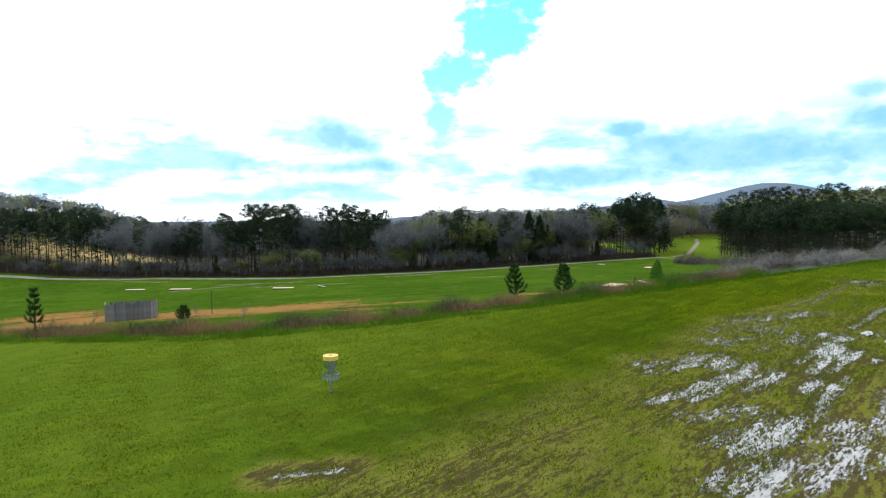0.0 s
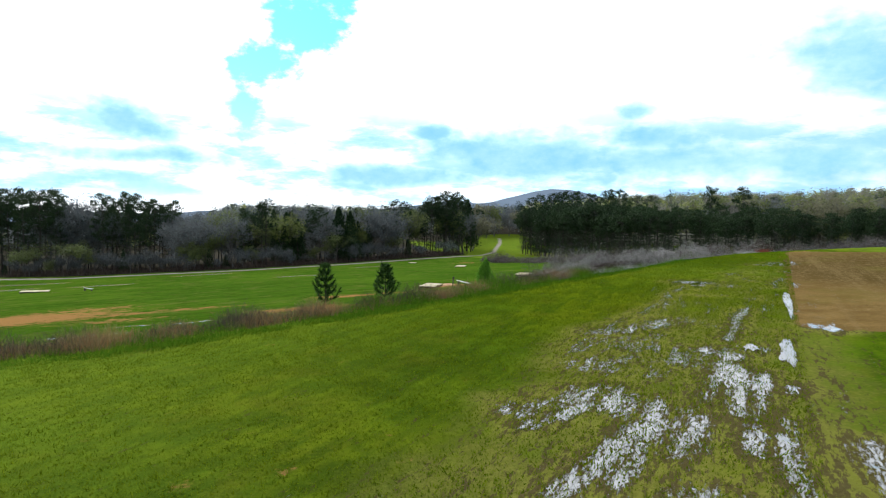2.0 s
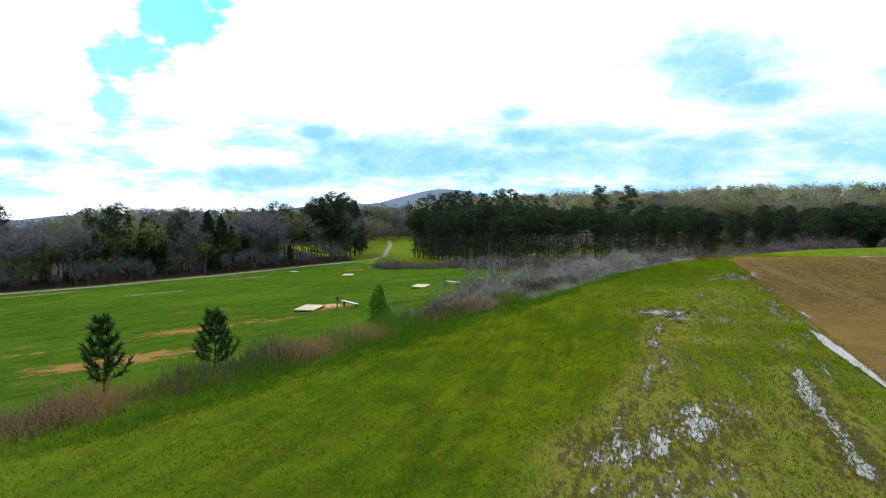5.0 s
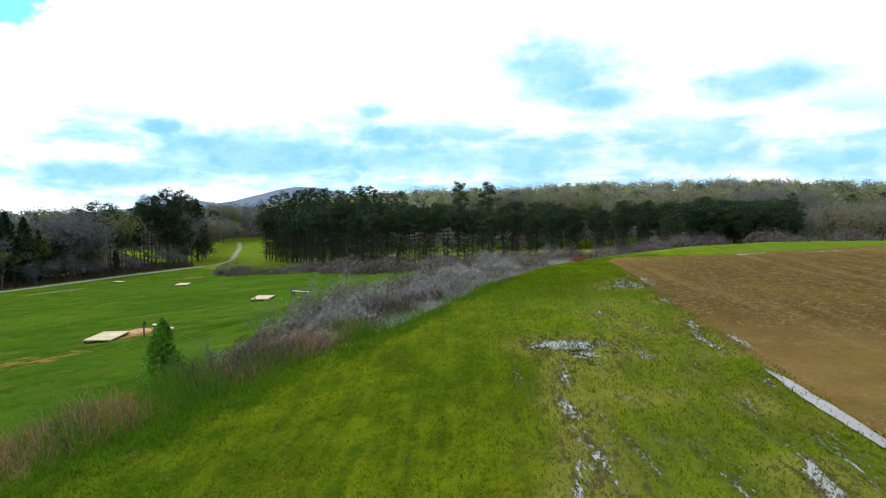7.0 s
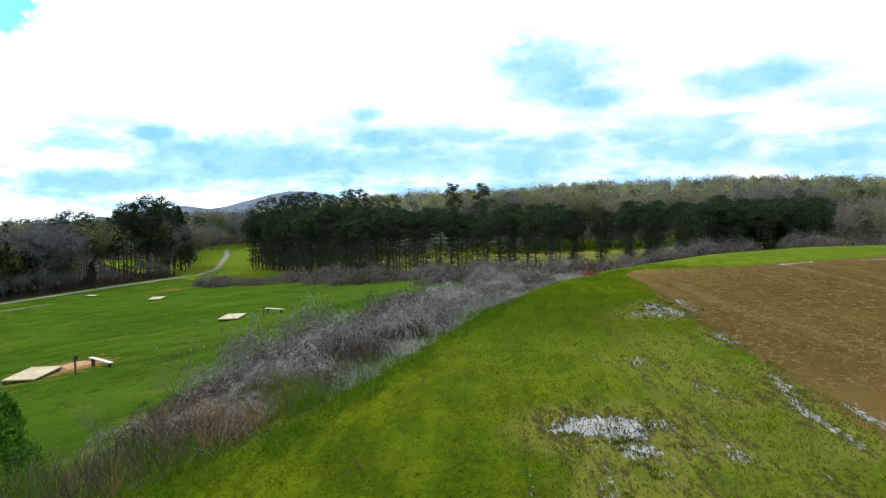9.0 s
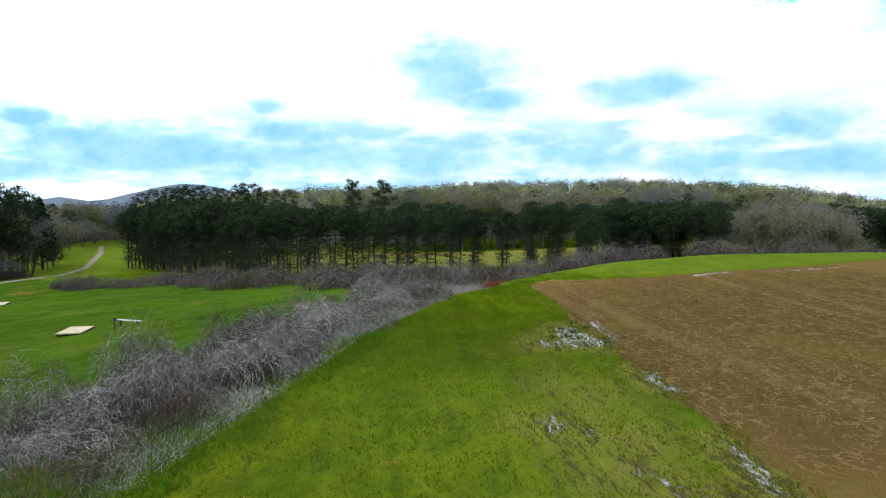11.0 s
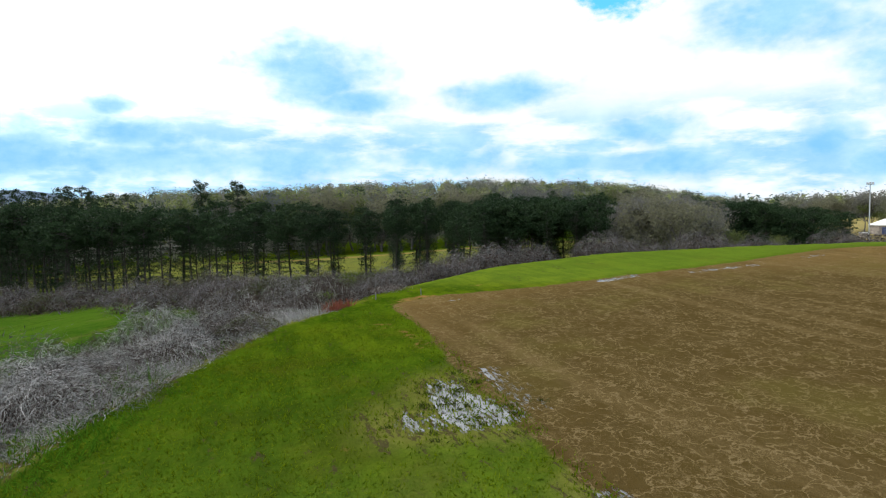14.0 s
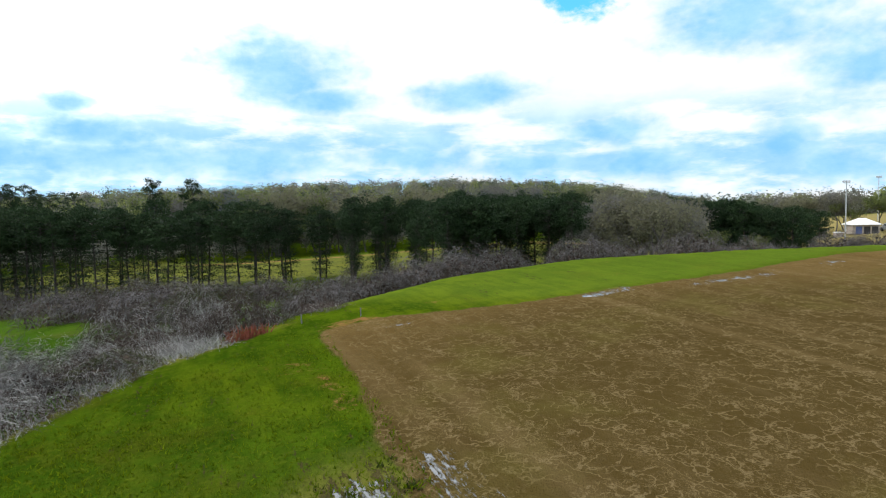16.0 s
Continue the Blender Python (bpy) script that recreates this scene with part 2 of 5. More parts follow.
    # worn, muddy turf
    g = k.mix(k.m("MULTIPLY", k.ramp(k.m("ADD", k.attr("worn"), k.m("MULTIPLY", k.m("SUBTRACT", n2, 0.5), 0.4)), 0.05, 0.40), 0.6), g, k.mix(n3, rgba(0.104, 0.108, 0.016), rgba(0.225, 0.205, 0.056)))
    mud = k.mix(n3, rgba(0.020, 0.014, 0.008), rgba(0.078, 0.056, 0.032))
    worn = k.attr("worn")
    fleck = k.m("SUBTRACT", k.noise(k.n("ShaderNodeMapping", {"Vector": along, "Scale": (0.4, 1.3, 1.0)}).outputs[0], 4.0, 6.0, 0.78), 0.5)
    mm = k.ramp(k.m("ADD", worn, k.m("ADD", k.m("MULTIPLY", fleck, 3.2), k.m("MULTIPLY", k.m("SUBTRACT", streak, 0.5), 1.2))), 0.40, 0.56)
    g = k.mix(k.m("MULTIPLY", mm, 0.78), g, mud)
    # brown dormant field
    dead = k.mix(k.ramp(n2, 0.3, 0.7), rgba(0.116, 0.074, 0.025), rgba(0.172, 0.112, 0.040))
    dead = k.mix(k.m("MULTIPLY", k.ramp(k.m("ADD", k.attr("veins"), k.m("MULTIPLY", k.m("SUBTRACT", n2, 0.5), 0.5)), 0.15, 0.75), 0.9), dead, k.mix(n3, rgba(0.044, 0.030, 0.009), rgba(0.082, 0.056, 0.018)))
    dead = k.mix(k.m("MULTIPLY", k.ramp(n3, 0.4, 0.7), 0.45), dead, rgba(0.070, 0.050, 0.020))
    wob = k.n("ShaderNodeTexNoise", {"Vector": c, "Scale": 0.9, "Detail": 2.0}).outputs["Color"]
    wob2 = k.n("ShaderNodeTexNoise", {"Vector": c, "Scale": 4.5, "Detail": 3.0}).outputs["Color"]
    shift = k.n("ShaderNodeVectorMath", {0: wob, "Scale": 1.6}, operation="SCALE").outputs[0]
    shift2 = k.n("ShaderNodeVectorMath", {0: wob2, "Scale": 0.55}, operation="SCALE").outputs[0]
    warped = k.n("ShaderNodeVectorMath", {0: k.n("ShaderNodeMapping", {"Vector": along, "Scale": (0.6, 1.0, 1.0)}).outputs[0], 1: k.n("ShaderNodeVectorMath", {0: shift, 1: shift2}).outputs[0]}).outputs[0]
    wv = k.n("ShaderNodeTexVoronoi", {"Vector": warped, "Scale": 2.1}, feature="DISTANCE_TO_EDGE")
    vein = k.m("SUBTRACT", 1.0, k.ramp(wv.outputs[0], 0.0, 0.060))
    gate = k.ramp(k.m("ADD", k.m("ADD", k.noise(c, 0.5, 3.0), k.m("MULTIPLY", n3, 0.35)), k.m("MULTIPLY", k.attr("veins"), 0.30)), 0.64, 0.88)
    vein = k.m("MULTIPLY", k.m("MULTIPLY", vein, gate), k.ramp(k.noise(c, 2.6, 4.0, 0.7), 0.36, 0.52))
    tracks = k.n("ShaderNodeTexNoise", {"Vector": k.n("ShaderNodeMapping", {"Vector": along, "Scale": (0.05, 1.3, 1.0)}).outputs[0], "Scale": 1.0, "Detail": 5.0}).outputs[0]
    dead = k.mix(k.m("MULTIPLY", k.ramp(tracks, 0.5, 0.75), 0.28), dead, rgba(0.20, 0.142, 0.065))
    dead = k.mix(k.m("MULTIPLY", k.ramp(n4, 0.5, 0.75), 0.40), dead, rgba(0.036, 0.027, 0.010))
    fine = k.n("ShaderNodeTexVoronoi", {"Vector": k.n("ShaderNodeVectorMath", {0: warped, 1: k.n("ShaderNodeVectorMath", {0: wob2, "Scale": 0.9}, operation="SCALE").outputs[0]}).outputs[0], "Scale": 3.4}, feature="DISTANCE_TO_EDGE")
    hair = k.m("MULTIPLY", k.m("SUBTRACT", 1.0, k.ramp(fine.outputs[0], 0.0, 0.075)), k.m("MULTIPLY", k.ramp(k.noise(c, 1.1, 4.0, 0.7), 0.40, 0.60), k.m("ADD", 0.25, k.attr("veins"), clamp=True)))
    dead = k.mix(k.m("MULTIPLY", hair, 0.55), dead, rgba(0.190, 0.140, 0.066))
    dead = k.mix(k.m("MULTIPLY", vein, 0.58), dead, rgba(0.225, 0.168, 0.085))
    dead = k.mix(k.m("MULTIPLY", k.ramp(k.noise(c, 0.16, 5.0, 0.65), 0.50, 0.68), 0.40), dead, rgba(0.105, 0.092, 0.022))
    dm = k.ramp(k.m("ADD", k.attr("brown"), k.m("MULTIPLY", k.m("SUBTRACT", n2, 0.5), 0.5)), 0.42, 0.58)
    g = k.mix(dm, g, dead)
    # forest litter and gravel road
    litter = k.mix(n3, rgba(0.020, 0.019, 0.015), rgba(0.046, 0.041, 0.031))
    g = k.mix(k.ramp(k.m("ADD", k.attr("litter"), k.m("MULTIPLY", k.m("SUBTRACT", n2, 0.5), 0.6)), 0.4, 0.6), g, litter)
    straw = k.mix(n2, rgba(0.30, 0.22, 0.10), rgba(0.40, 0.31, 0.15))
    g = k.mix(k.attr("straw"), g, straw)
    # distance haze, painted blue-grey over the far mountain
    g = k.mix(k.attr("far_haze"), g, k.mix(k.noise(c, 0.03, 6.0, 0.75), rgba(0.080, 0.108, 0.150), rgba(0.130, 0.165, 0.215)))
    road = k.mix(n3, rgba(0.15, 0.135, 0.115), rgba(0.27, 0.25, 0.22))
    g = k.mix(k.ramp(k.m("ADD", k.attr("road"), k.m("MULTIPLY", k.m("SUBTRACT", n2, 0.5), 0.4)), 0.4, 0.6), g, road)
    # standing water, its base paled to carry part of the sky's reflection
    wn = k.m("ADD", k.m("MULTIPLY", streak, 0.42), k.m("MULTIPLY", k.noise(k.n("ShaderNodeMapping", {"Vector": along, "Scale": (0.42, 1.3, 1.0)}).outputs[0], 8.5, 6.0, 0.78), 0.58))
    water = k.ramp(k.m("ADD", k.attr("wet"), k.m("MULTIPLY", k.m("SUBTRACT", wn, 0.5), 2.7)), 0.465, 0.535)
    g = k.mix(water, g, k.mix(k.noise(c, 3.0, 4.0), rgba(0.11, 0.115, 0.12), rgba(0.21, 0.215, 0.22)))
    k.put(b.inputs["Base Color"], g)
    k.put(b.inputs["Roughness"], k.m("ADD", 0.9, k.m("MULTIPLY", water, -0.82)))
    k.put(b.inputs["Specular IOR Level"], k.m("MULTIPLY", water, 1.0))
    h = k.m("MULTIPLY", k.m("ADD", k.m("MULTIPLY", n3, 0.7), k.m("MULTIPLY", n4, 0.4)), k.m("SUBTRACT", 1.0, k.m("MULTIPLY", water, 0.97)))
    bump(k, b, h, 0.10, 0.9)


material("ground", ground_mat)


def hill_mat(k, b, out):
    c = k.coords()
    k.put(b.inputs["Base Color"], k.mix(k.noise(c, 0.02, 6.0, 0.7), rgba(0.05, 0.07, 0.075), rgba(0.12, 0.13, 0.13)))
    k.put(b.inputs["Roughness"], 1.0)
    bump(k, b, k.noise(c, 0.05, 6.0, 0.7), 12.0)


material("far_hill", hill_mat)


# ---- terrain ----
def smooth(a, b, v):
    u = np.clip((v - a) / (b - a), 0, 1)
    return u * u * (3 - 2 * u)


def to_line(pts, X, Y):
    """Distance from a broken line, and on which side (positive on its left)."""
    best, side = np.full(np.shape(X), 1e9), np.zeros(np.shape(X))
    for (ax, ay), (bx, by) in zip(pts, pts[1:]):
        dx, dy = bx - ax, by - ay
        u = np.clip(((X - ax) * dx + (Y - ay) * dy) / (dx * dx + dy * dy), 0, 1)
        d = np.hypot(X - ax - u * dx, Y - ay - u * dy)
        s = np.where(dx * (Y - ay) - dy * (X - ax) >= 0, 1.0, -1.0)
        near = d < best
        best, side = np.where(near, d, best), np.where(near, s, side)
    return best, side


HEDGE = [(-120, 75), (-60, 52), (-30, 41.5), (-15, 37.5), (-5, 38.3), (4, 41.5), (13, 45), (22, 49), (30, 52.4), (40, 57.2), (48, 59.3), (53, 58.8), (57, 58), (64, 56), (69, 51.5), (72.5, 43), (76, 30), (80, 10), (84, -60)]
ROAD = [(-320, 186), (-210, 202), (-150, 210), (-96, 206), (-45, 186), (0, 187), (30, 194), (58, 205), (74, 209)]
LANE = [(66, 207), (80, 212), (93, 232), (104, 256), (116, 280), (124, 300)]
SKYLINE = [(-180, 0.5), (-60, 1.8), (-42, 2.2), (-36, 1.5), (-30, -0.4), (-20, -1.6), (-9, -1.4), (-5, 0.3), (10, 0.5), (20, 0.6), (30, 1.6), (38, 2.2), (47, 2.4), (55, 2.8), (66, 2.9), (76, 2.45), (81, 1.8), (85, 0.9), (88, 0.4), (92, 0.1), (100, -0.3), (130, 0.2), (180, 0.5)]
MOUNT = [(-180, -1.6), (4, -1.6), (9, -0.6), (15, 0.3), (18.5, 0.9), (21, 0.5), (23.5, 1.2), (26, 1.85), (27.7, 2.1), (29.5, 2.0), (31.5, 1.5), (34, 0.9), (40, 0.4), (60, -0.4), (180, -0.6)]
HC = (20.0, 35.0)


def terrain(X, Y):
    X, Y = np.asarray(X, float), np.asarray(Y, float)
    xe = np.where(X > 68, 68 + 8 * np.tanh((X - 68) / 8), X)
    xe = np.where(xe < -60, -60 + 60 * np.tanh((xe + 60) / 60), xe)
    ye = np.maximum(Y, -60)
    up = -1.025 + 0.0576 * xe - 0.01747 * ye
    low = 3 * np.logaddexp((1.016 + 0.05307 * xe - 0.09487 * ye) / 3, (-15.0 + 0.03 * xe) / 3)
    d, s = to_line(HEDGE, X, Y)
    w = smooth(-1.0, 13.0, d * s)
    z = up * (1 - w) + low * w
    z = z - 3.4 * smooth(73, 125, X) * (1 - smooth(55, 95, Y))
    R = np.hypot(X - HC[0], Y - HC[1])
    az = np.degrees(np.arctan2(X - HC[0], Y - HC[1]))
    ridge = 5 + 420 * np.tan(np.radians(np.interp(az, *zip(*SKYLINE)))) - 12.5
    z = z + (ridge - z) * smooth(215, 420, R) * smooth(120, 240, R)
    z = z - 0.02 * np.maximum(R - 430, 0) * (1 - smooth(900, 1300, R))
    far = 5 + 1600 * np.tan(np.radians(np.interp(az, *zip(*MOUNT))))
    z = z + (far - z) * smooth(1150, 1600, R)
    return z


def ground_z(x, y):
    return float(terrain(np.array([x]), np.array([y]))[0])


def steps(a, b, fine, lo, hi, growth, lo2, hi2, mid):
    v = list(np.arange(a, b + 1e-6, fine))
    st = fine
    while v[-1] < hi:
        st = min(st * growth, mid if v[-1] < hi2 else 90)
        v.append(v[-1] + st)
    st, w = fine, [a]
    while w[-1] > lo:
        st = min(st * growth, mid if w[-1] > lo2 else 90)
        w.append(w[-1] - st)
    return np.array(w[:0:-1] + v)


# along and across the ruts
def rut_frame(X, Y):
    return 0.72 * X + 0.69 * Y, 0.69 * X - 0.72 * Y


def blob(X, Y, x, y, rs, rp):
    s, p = rut_frame(X, Y)
    s0, p0 = x, y
    return np.exp(-((((s - s0) / rs) ** 2 + ((p - p0) / rp) ** 2) / 1.25) ** 1.6)


# shallow water: from, to, half width, strength
WET_NEAR = [
    (6.8, 19.6, 10.4, 22.0, 0.40, 0.78), (8.1, 19.5, 12.5, 22.8, 0.28, 0.70), (7.5, 17.9, 9.2, 18.3, 0.75, 0.66), (8.2, 24.3, 11.5, 25.1, 0.60, 0.66),
    (13.1, 23.1, 17.0, 26.2, 0.37, 0.40), (7.3, 15.7, 9.9, 16.8, 0.80, 0.78), (9.3, 16.0, 11.8, 16.1, 1.02, 0.72), (10.6, 16.9, 12.9, 20.1, 0.32, 0.74),
    (12.1, 16.7, 14.3, 19.2, 0.36, 0.68), (12.3, 16.3, 14.7, 16.5, 0.80, 0.66), (10.6, 14.6, 13.5, 15.5, 0.70, 0.60), (5.8, 17.3, 7.3, 17.8, 0.51, 0.45), (-4.4, 15.5, -2.7, 15.6, 0.24, 0.86), (6.6, 13.2, 10.2, 14.6, 0.90, 0.74)]
WET_RUTS = [
    (7.8, 23.2, 9.0, 23.7, 0.30, 0.80), (8.8, 23.5, 10.8, 24.3, 0.37, 0.75), (10.5, 24.6, 11.3, 23.1, 1.08, 0.68), (15.9, 28.0, 16.1, 26.7, 1.30, 0.56),
    (17.4, 27.7, 17.5, 26.8, 0.72, 0.74), (16.7, 26.1, 13.4, 23.1, 0.24, 0.84), (16.6, 25.3, 13.2, 21.9, 0.30, 0.84), (16.8, 24.4, 11.7, 19.7, 0.24, 0.84),
    (9.3, 20.6, 11.5, 22.4, 0.26, 0.80), (10.0, 20.3, 12.4, 22.0, 0.25, 0.80), (10.7, 20.0, 11.9, 21.2, 0.20, 0.60), (14.0, 20.8, 12.6, 19.2, 0.26, 0.76),
    (16.5, 23.1, 16.0, 22.7, 0.22, 0.90), (19.1, 27.4, 19.2, 27.0, 0.70, 0.52), (24.7, 29.5, 24.4, 28.5, 0.45, 0.80)]
WET_MIDDLE = [
    (15.8, 32.4, 19.6, 33.4, 0.80, 0.66), (13.6, 30.0, 17.2, 30.9, 0.96, 0.52), (17.1, 33.6, 22.5, 37.4, 0.26, 0.56), (12.1, 28.4, 13.6, 26.2, 0.94, 0.46),
    (16.7, 32.4, 19.3, 32.7, 0.62, 0.84), (15.0, 30.8, 15.7, 29.1, 1.10, 0.60), (12.9, 28.2, 14.4, 27.8, 0.83, 0.58), (25.1, 34.0, 19.4, 28.9, 0.20, 0.76),
    (20.8, 33.4, 20.6, 31.5, 0.67, 0.46), (27.9, 42.5, 18.4, 33.7, 0.18, 0.46), (29.5, 42.8, 20.3, 34.7, 0.20, 0.36), (8.0, 25.5, 8.0, 23.9, 0.41, 0.42), (21.0, 30.4, 24.8, 34.6, 0.16, 0.50)]
WET_FAR = [
    (29.7, 44.2, 30.6, 43.1, 0.72, 0.86), (29.0, 43.0, 29.6, 41.8, 0.47, 0.62), (31.1, 43.5, 30.5, 42.3, 0.35, 0.55), (28.3, 42.5, 26.3, 40.8, 0.20, 0.66),
    (29.5, 42.0, 27.4, 40.1, 0.22, 0.50), (35.3, 46.2, 35.6, 44.5, 0.55, 0.50), (34.1, 43.3, 33.9, 42.0, 0.40, 0.52), (36.6, 42.5, 33.5, 40.2, 0.20, 0.68),
    (33.5, 40.2, 32.2, 38.8, 0.20, 0.62), (34.8, 39.9, 33.2, 38.3, 0.24, 0.50), (30.4, 41.2, 30.3, 40.5, 0.40, 0.48), (25.2, 40.0, 24.4, 39.1, 0.24, 0.70),
    (26.5, 39.2, 26.6, 38.6, 0.32, 0.56), (27.5, 38.8, 27.5, 38.0, 0.39, 0.44), (28.4, 36.6, 27.9, 36.1, 0.22, 0.54), (40.5, 45.7, 39.2, 44.4, 0.22, 0.72)]
WET_END = [
    (44.2, 50.5, 42.0, 49.2, 0.45, 0.62), (41.9, 50.0, 42.7, 48.5, 0.55, 0.66), (43.4, 49.8, 43.0, 48.6, 0.50, 0.66), (45.5, 49.8, 43.5, 47.8, 0.34, 0.50),
    (40.0, 45.4, 39.3, 44.7, 0.22, 0.76), (39.4, 44.7, 39.0, 44.3, 0.20, 0.50), (53.6, 55.3, 54.0, 55.0, 0.25, 0.62)]
LOW_WATER = [[(-104, 199), (-86, 191)], [(-62, 172), (-40, 171)], [(-70, 156), (-54, 170)], [(-16, 176), (-4, 178)], [(-120, 212), (-108, 204)], [(30, 176), (38, 178)], [(-34, 155), (-24, 156)], [(-48, 156), (-42, 157)], [(8, 152.5), (16, 153)]]
THIN_WATER = [[(-4.5, 60.6), (-2, 61.4)], [(-9.5, 62), (-6.5, 61.8)], [(-12, 56.6), (-7.5, 57)], [(-36, 70.5), (-33, 71.5)], [(-52, 71.5), (-46, 73)], [(59.2, 50.1), (60.7, 49.0)], [(62.0, 46.6), (64.8, 43.6)], [(67.3, 41.9), (68.4, 40.9)], [(-26, 74), (-22, 74.5)]]


def make_ground():
    xs, ys = steps(-6, 58, 0.25, -2600, 2600, 1.09, -130, 180, 2.2), steps(10, 60, 0.25, -1500, 2600, 1.06, -60, 300, 1.9)
    X, Y = np.meshgrid(xs, ys)
    Z = terrain(X, Y)
    s, p = rut_frame(X, Y)
    wet, worn = np.zeros_like(X), np.zeros_like(X)
    near_wet = np.zeros_like(X)
    for x0, y0, x1, y1, w, a in WET_NEAR + WET_RUTS + WET_MIDDLE + WET_FAR + WET_END:
        d = to_line([(x0, y0), (x1, y1)], X, Y)[0]
        wet = np.maximum(wet, (0.13 + 0.53 * a) * np.exp(-np.maximum(d / w - 0.35, 0) ** 2))
        near_wet = np.maximum(near_wet, a * np.exp(-(d / (1.6 * w + 0.5)) ** 2))
    for ln in THIN_WATER:
        wet = np.maximum(wet, 0.56 * np.exp(-(to_line(ln, X, Y)[0] / 0.45) ** 2))
    for ln in LOW_WATER:
        wet = np.maximum(wet, 0.62 * np.exp(-(to_line(ln, X, Y)[0] / 1.8) ** 2))
    dh0, sh0 = to_line(HEDGE, X, Y)
    zone = smooth(2, 12, s) * (1 - smooth(46, 62, s)) * smooth(-15.5, -11, p) * (1 - smooth(-4.5, -1.5, p))
    wet = np.maximum(wet, (0.14 + 0.10 * smooth(36, 42, s)) * zone * smooth(6, 12, s) * (1 - smooth(50, 60, s)))
    worn = np.maximum((0.28 - 0.12 * smooth(34, 44, s)) * zone, 0.55 * blob(X, Y, 8.3, -10.0, 8, 2.2))
    worn = np.maximum(worn, np.maximum(0.26 * blob(X, Y, 53, -7.5, 9, 2.2), np.where(s > 40, 0.72, 0.95) * np.maximum(wet, near_wet)))
    foot = np.clip(1 - np.abs(dh0 * sh0 - 0.5) / 0.7, 0, 1) * smooth(21, 27, X) * (1 - smooth(50, 56, X))
    worn = np.maximum(worn, 0.6 * foot)
    # rough relief where wheels have cut the turf
    Z = Z - 0.07 * wet
    rng = np.random.default_rng(3)
    Z = Z + rng.normal(0, 0.012, Z.shape) * (1 + 2 * worn)
    de, side = to_line([(8.0, 15.0), (24.6, 30.4), (31.0, 36.8), (35.1, 40.8), (40.4, 45.9), (42.7, 48.2), (46.6, 51.8), (49.0, 53.8), (52.0, 57.0)], X, Y)
    df, side2 = to_line([(51.8, 57.4), (54.9, 56.0), (56.8, 53.0), (60.0, 50.0), (64.8, 45.2), (70.5, 40.6), (80, 20), (90, -40)], X, Y)
    brown = np.clip(0.5 - de * side * 0.9, 0, 1) * np.clip(0.5 - df * side2 * 0.7, 0, 1) * np.clip(0.5 + (s - 37.2) * 0.6, 0, 1)
    dh, sh = to_line(HEDGE, X, Y)
    lower = smooth(2, 8, dh * sh) * (X < 72)
    clay = np.zeros_like(X)
    for x, y, rx, ry, a in [(-22, 79, 12, 6, 1.0), (-17, 88, 8, 4, 0.6), (-34, 79, 8, 6, 1.1), (-47, 77, 9, 7, 1.1), (-58, 88, 9, 5, 0.9), (-60, 95, 9, 8, 0.7), (-62, 86, 8, 3, 0.55), (-5, 77, 8, 1.5, 0.62), (10.7, 80.7, 5, 2, 0.6), (5.5, 66.0, 6, 1.8, 0.85), (12, 79.5, 5, 1.6, 0.8), (-13, 76, 10, 1.4, 0.7), (-10, 69, 6, 2, 0.6), (26, 86.5, 3.5, 2.5, 0.85), (-28, 70, 7, 2.5, 0.55), (60, 172, 6, 4, 0.45), (18, 80, 5, 2, 0.5)]:
        clay = np.maximum(clay, 1.35 * a * np.exp(-(((X - x) / rx) ** 2 + ((Y - y) / (1.5 * ry)) ** 2)))
    clay = np.maximum(clay * lower, 0.42 * foot)
    clay = np.maximum(clay, 0.5 * np.exp(-(((X - 53.5) / 2.6) ** 2 + ((Y - 56.6) / 1.0) ** 2)))
    clay = np.maximum(clay, 0.42 * np.exp(-(to_line([(43.8, 48.0), (46.4, 51.4), (50.0, 56.4)], X, Y)[0] / 0.45) ** 2))
    clay = np.maximum(clay, 0.9 * np.clip(1.3 - to_line([(176, 60), (174, 90), (170, 140), (172, 190)], X, Y)[0] / 4, 0, 1))
    dr, sr = to_line(ROAD, X, Y)
    dl, sl = to_line(LANE, X, Y)
    road = np.maximum(np.clip(1.6 - dr / 1.7, 0, 1), np.clip(1.4 - dl / 1.1, 0, 0.8))
    R = np.hypot(X - HC[0], Y - HC[1])
    beyond = np.clip((dr * sr - 4) / 4, 0, 1) * (dr * sr > 0)
    far_haze = smooth(700, 1100, R)
    litter = np.maximum(beyond * (X < 72), smooth(230, 300, R))
    dpine, sp_ = to_line([(62, 175), (69, 136), (69, 105), (67, 82), (60, 66)], X, Y)
    litter = litter * (1 - np.clip(2.3 - dl / 10, 0, 1))
    mound = 0.55 * np.exp(-(((X - 132) / 34) ** 2 + ((Y - 26) / 16) ** 2))
    straw = np.clip(1.3 - to_line([(-330, 268), (-225, 268), (-135, 258)], X, Y)[0] / 16, 0, 1) * smooth(8, 16, dr)
    mound = np.maximum(mound, 0.6 * smooth(116, 132, X) * (1 - smooth(50, 64, Y)) * (1 - smooth(230, 280, X)))
    straw = np.maximum(straw, mound)
    # field behind the pines: its sunlit brightness is mixed in as straw colour
    straw = np.maximum(straw, 0.17 * smooth(98, 104, X) * (1 - smooth(176, 186, X)) * smooth(62, 72, Y) * (1 - smooth(215, 235, Y)))
    litter = litter * (1 - straw)
    veins = np.clip(1.15 * np.exp(-(((s - 64) / 14) ** 2 + ((p - 5) / 15) ** 2)), 0, 1)
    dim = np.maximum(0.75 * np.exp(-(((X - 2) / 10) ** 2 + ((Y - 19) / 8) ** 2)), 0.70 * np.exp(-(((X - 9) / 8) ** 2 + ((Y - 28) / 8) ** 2)))
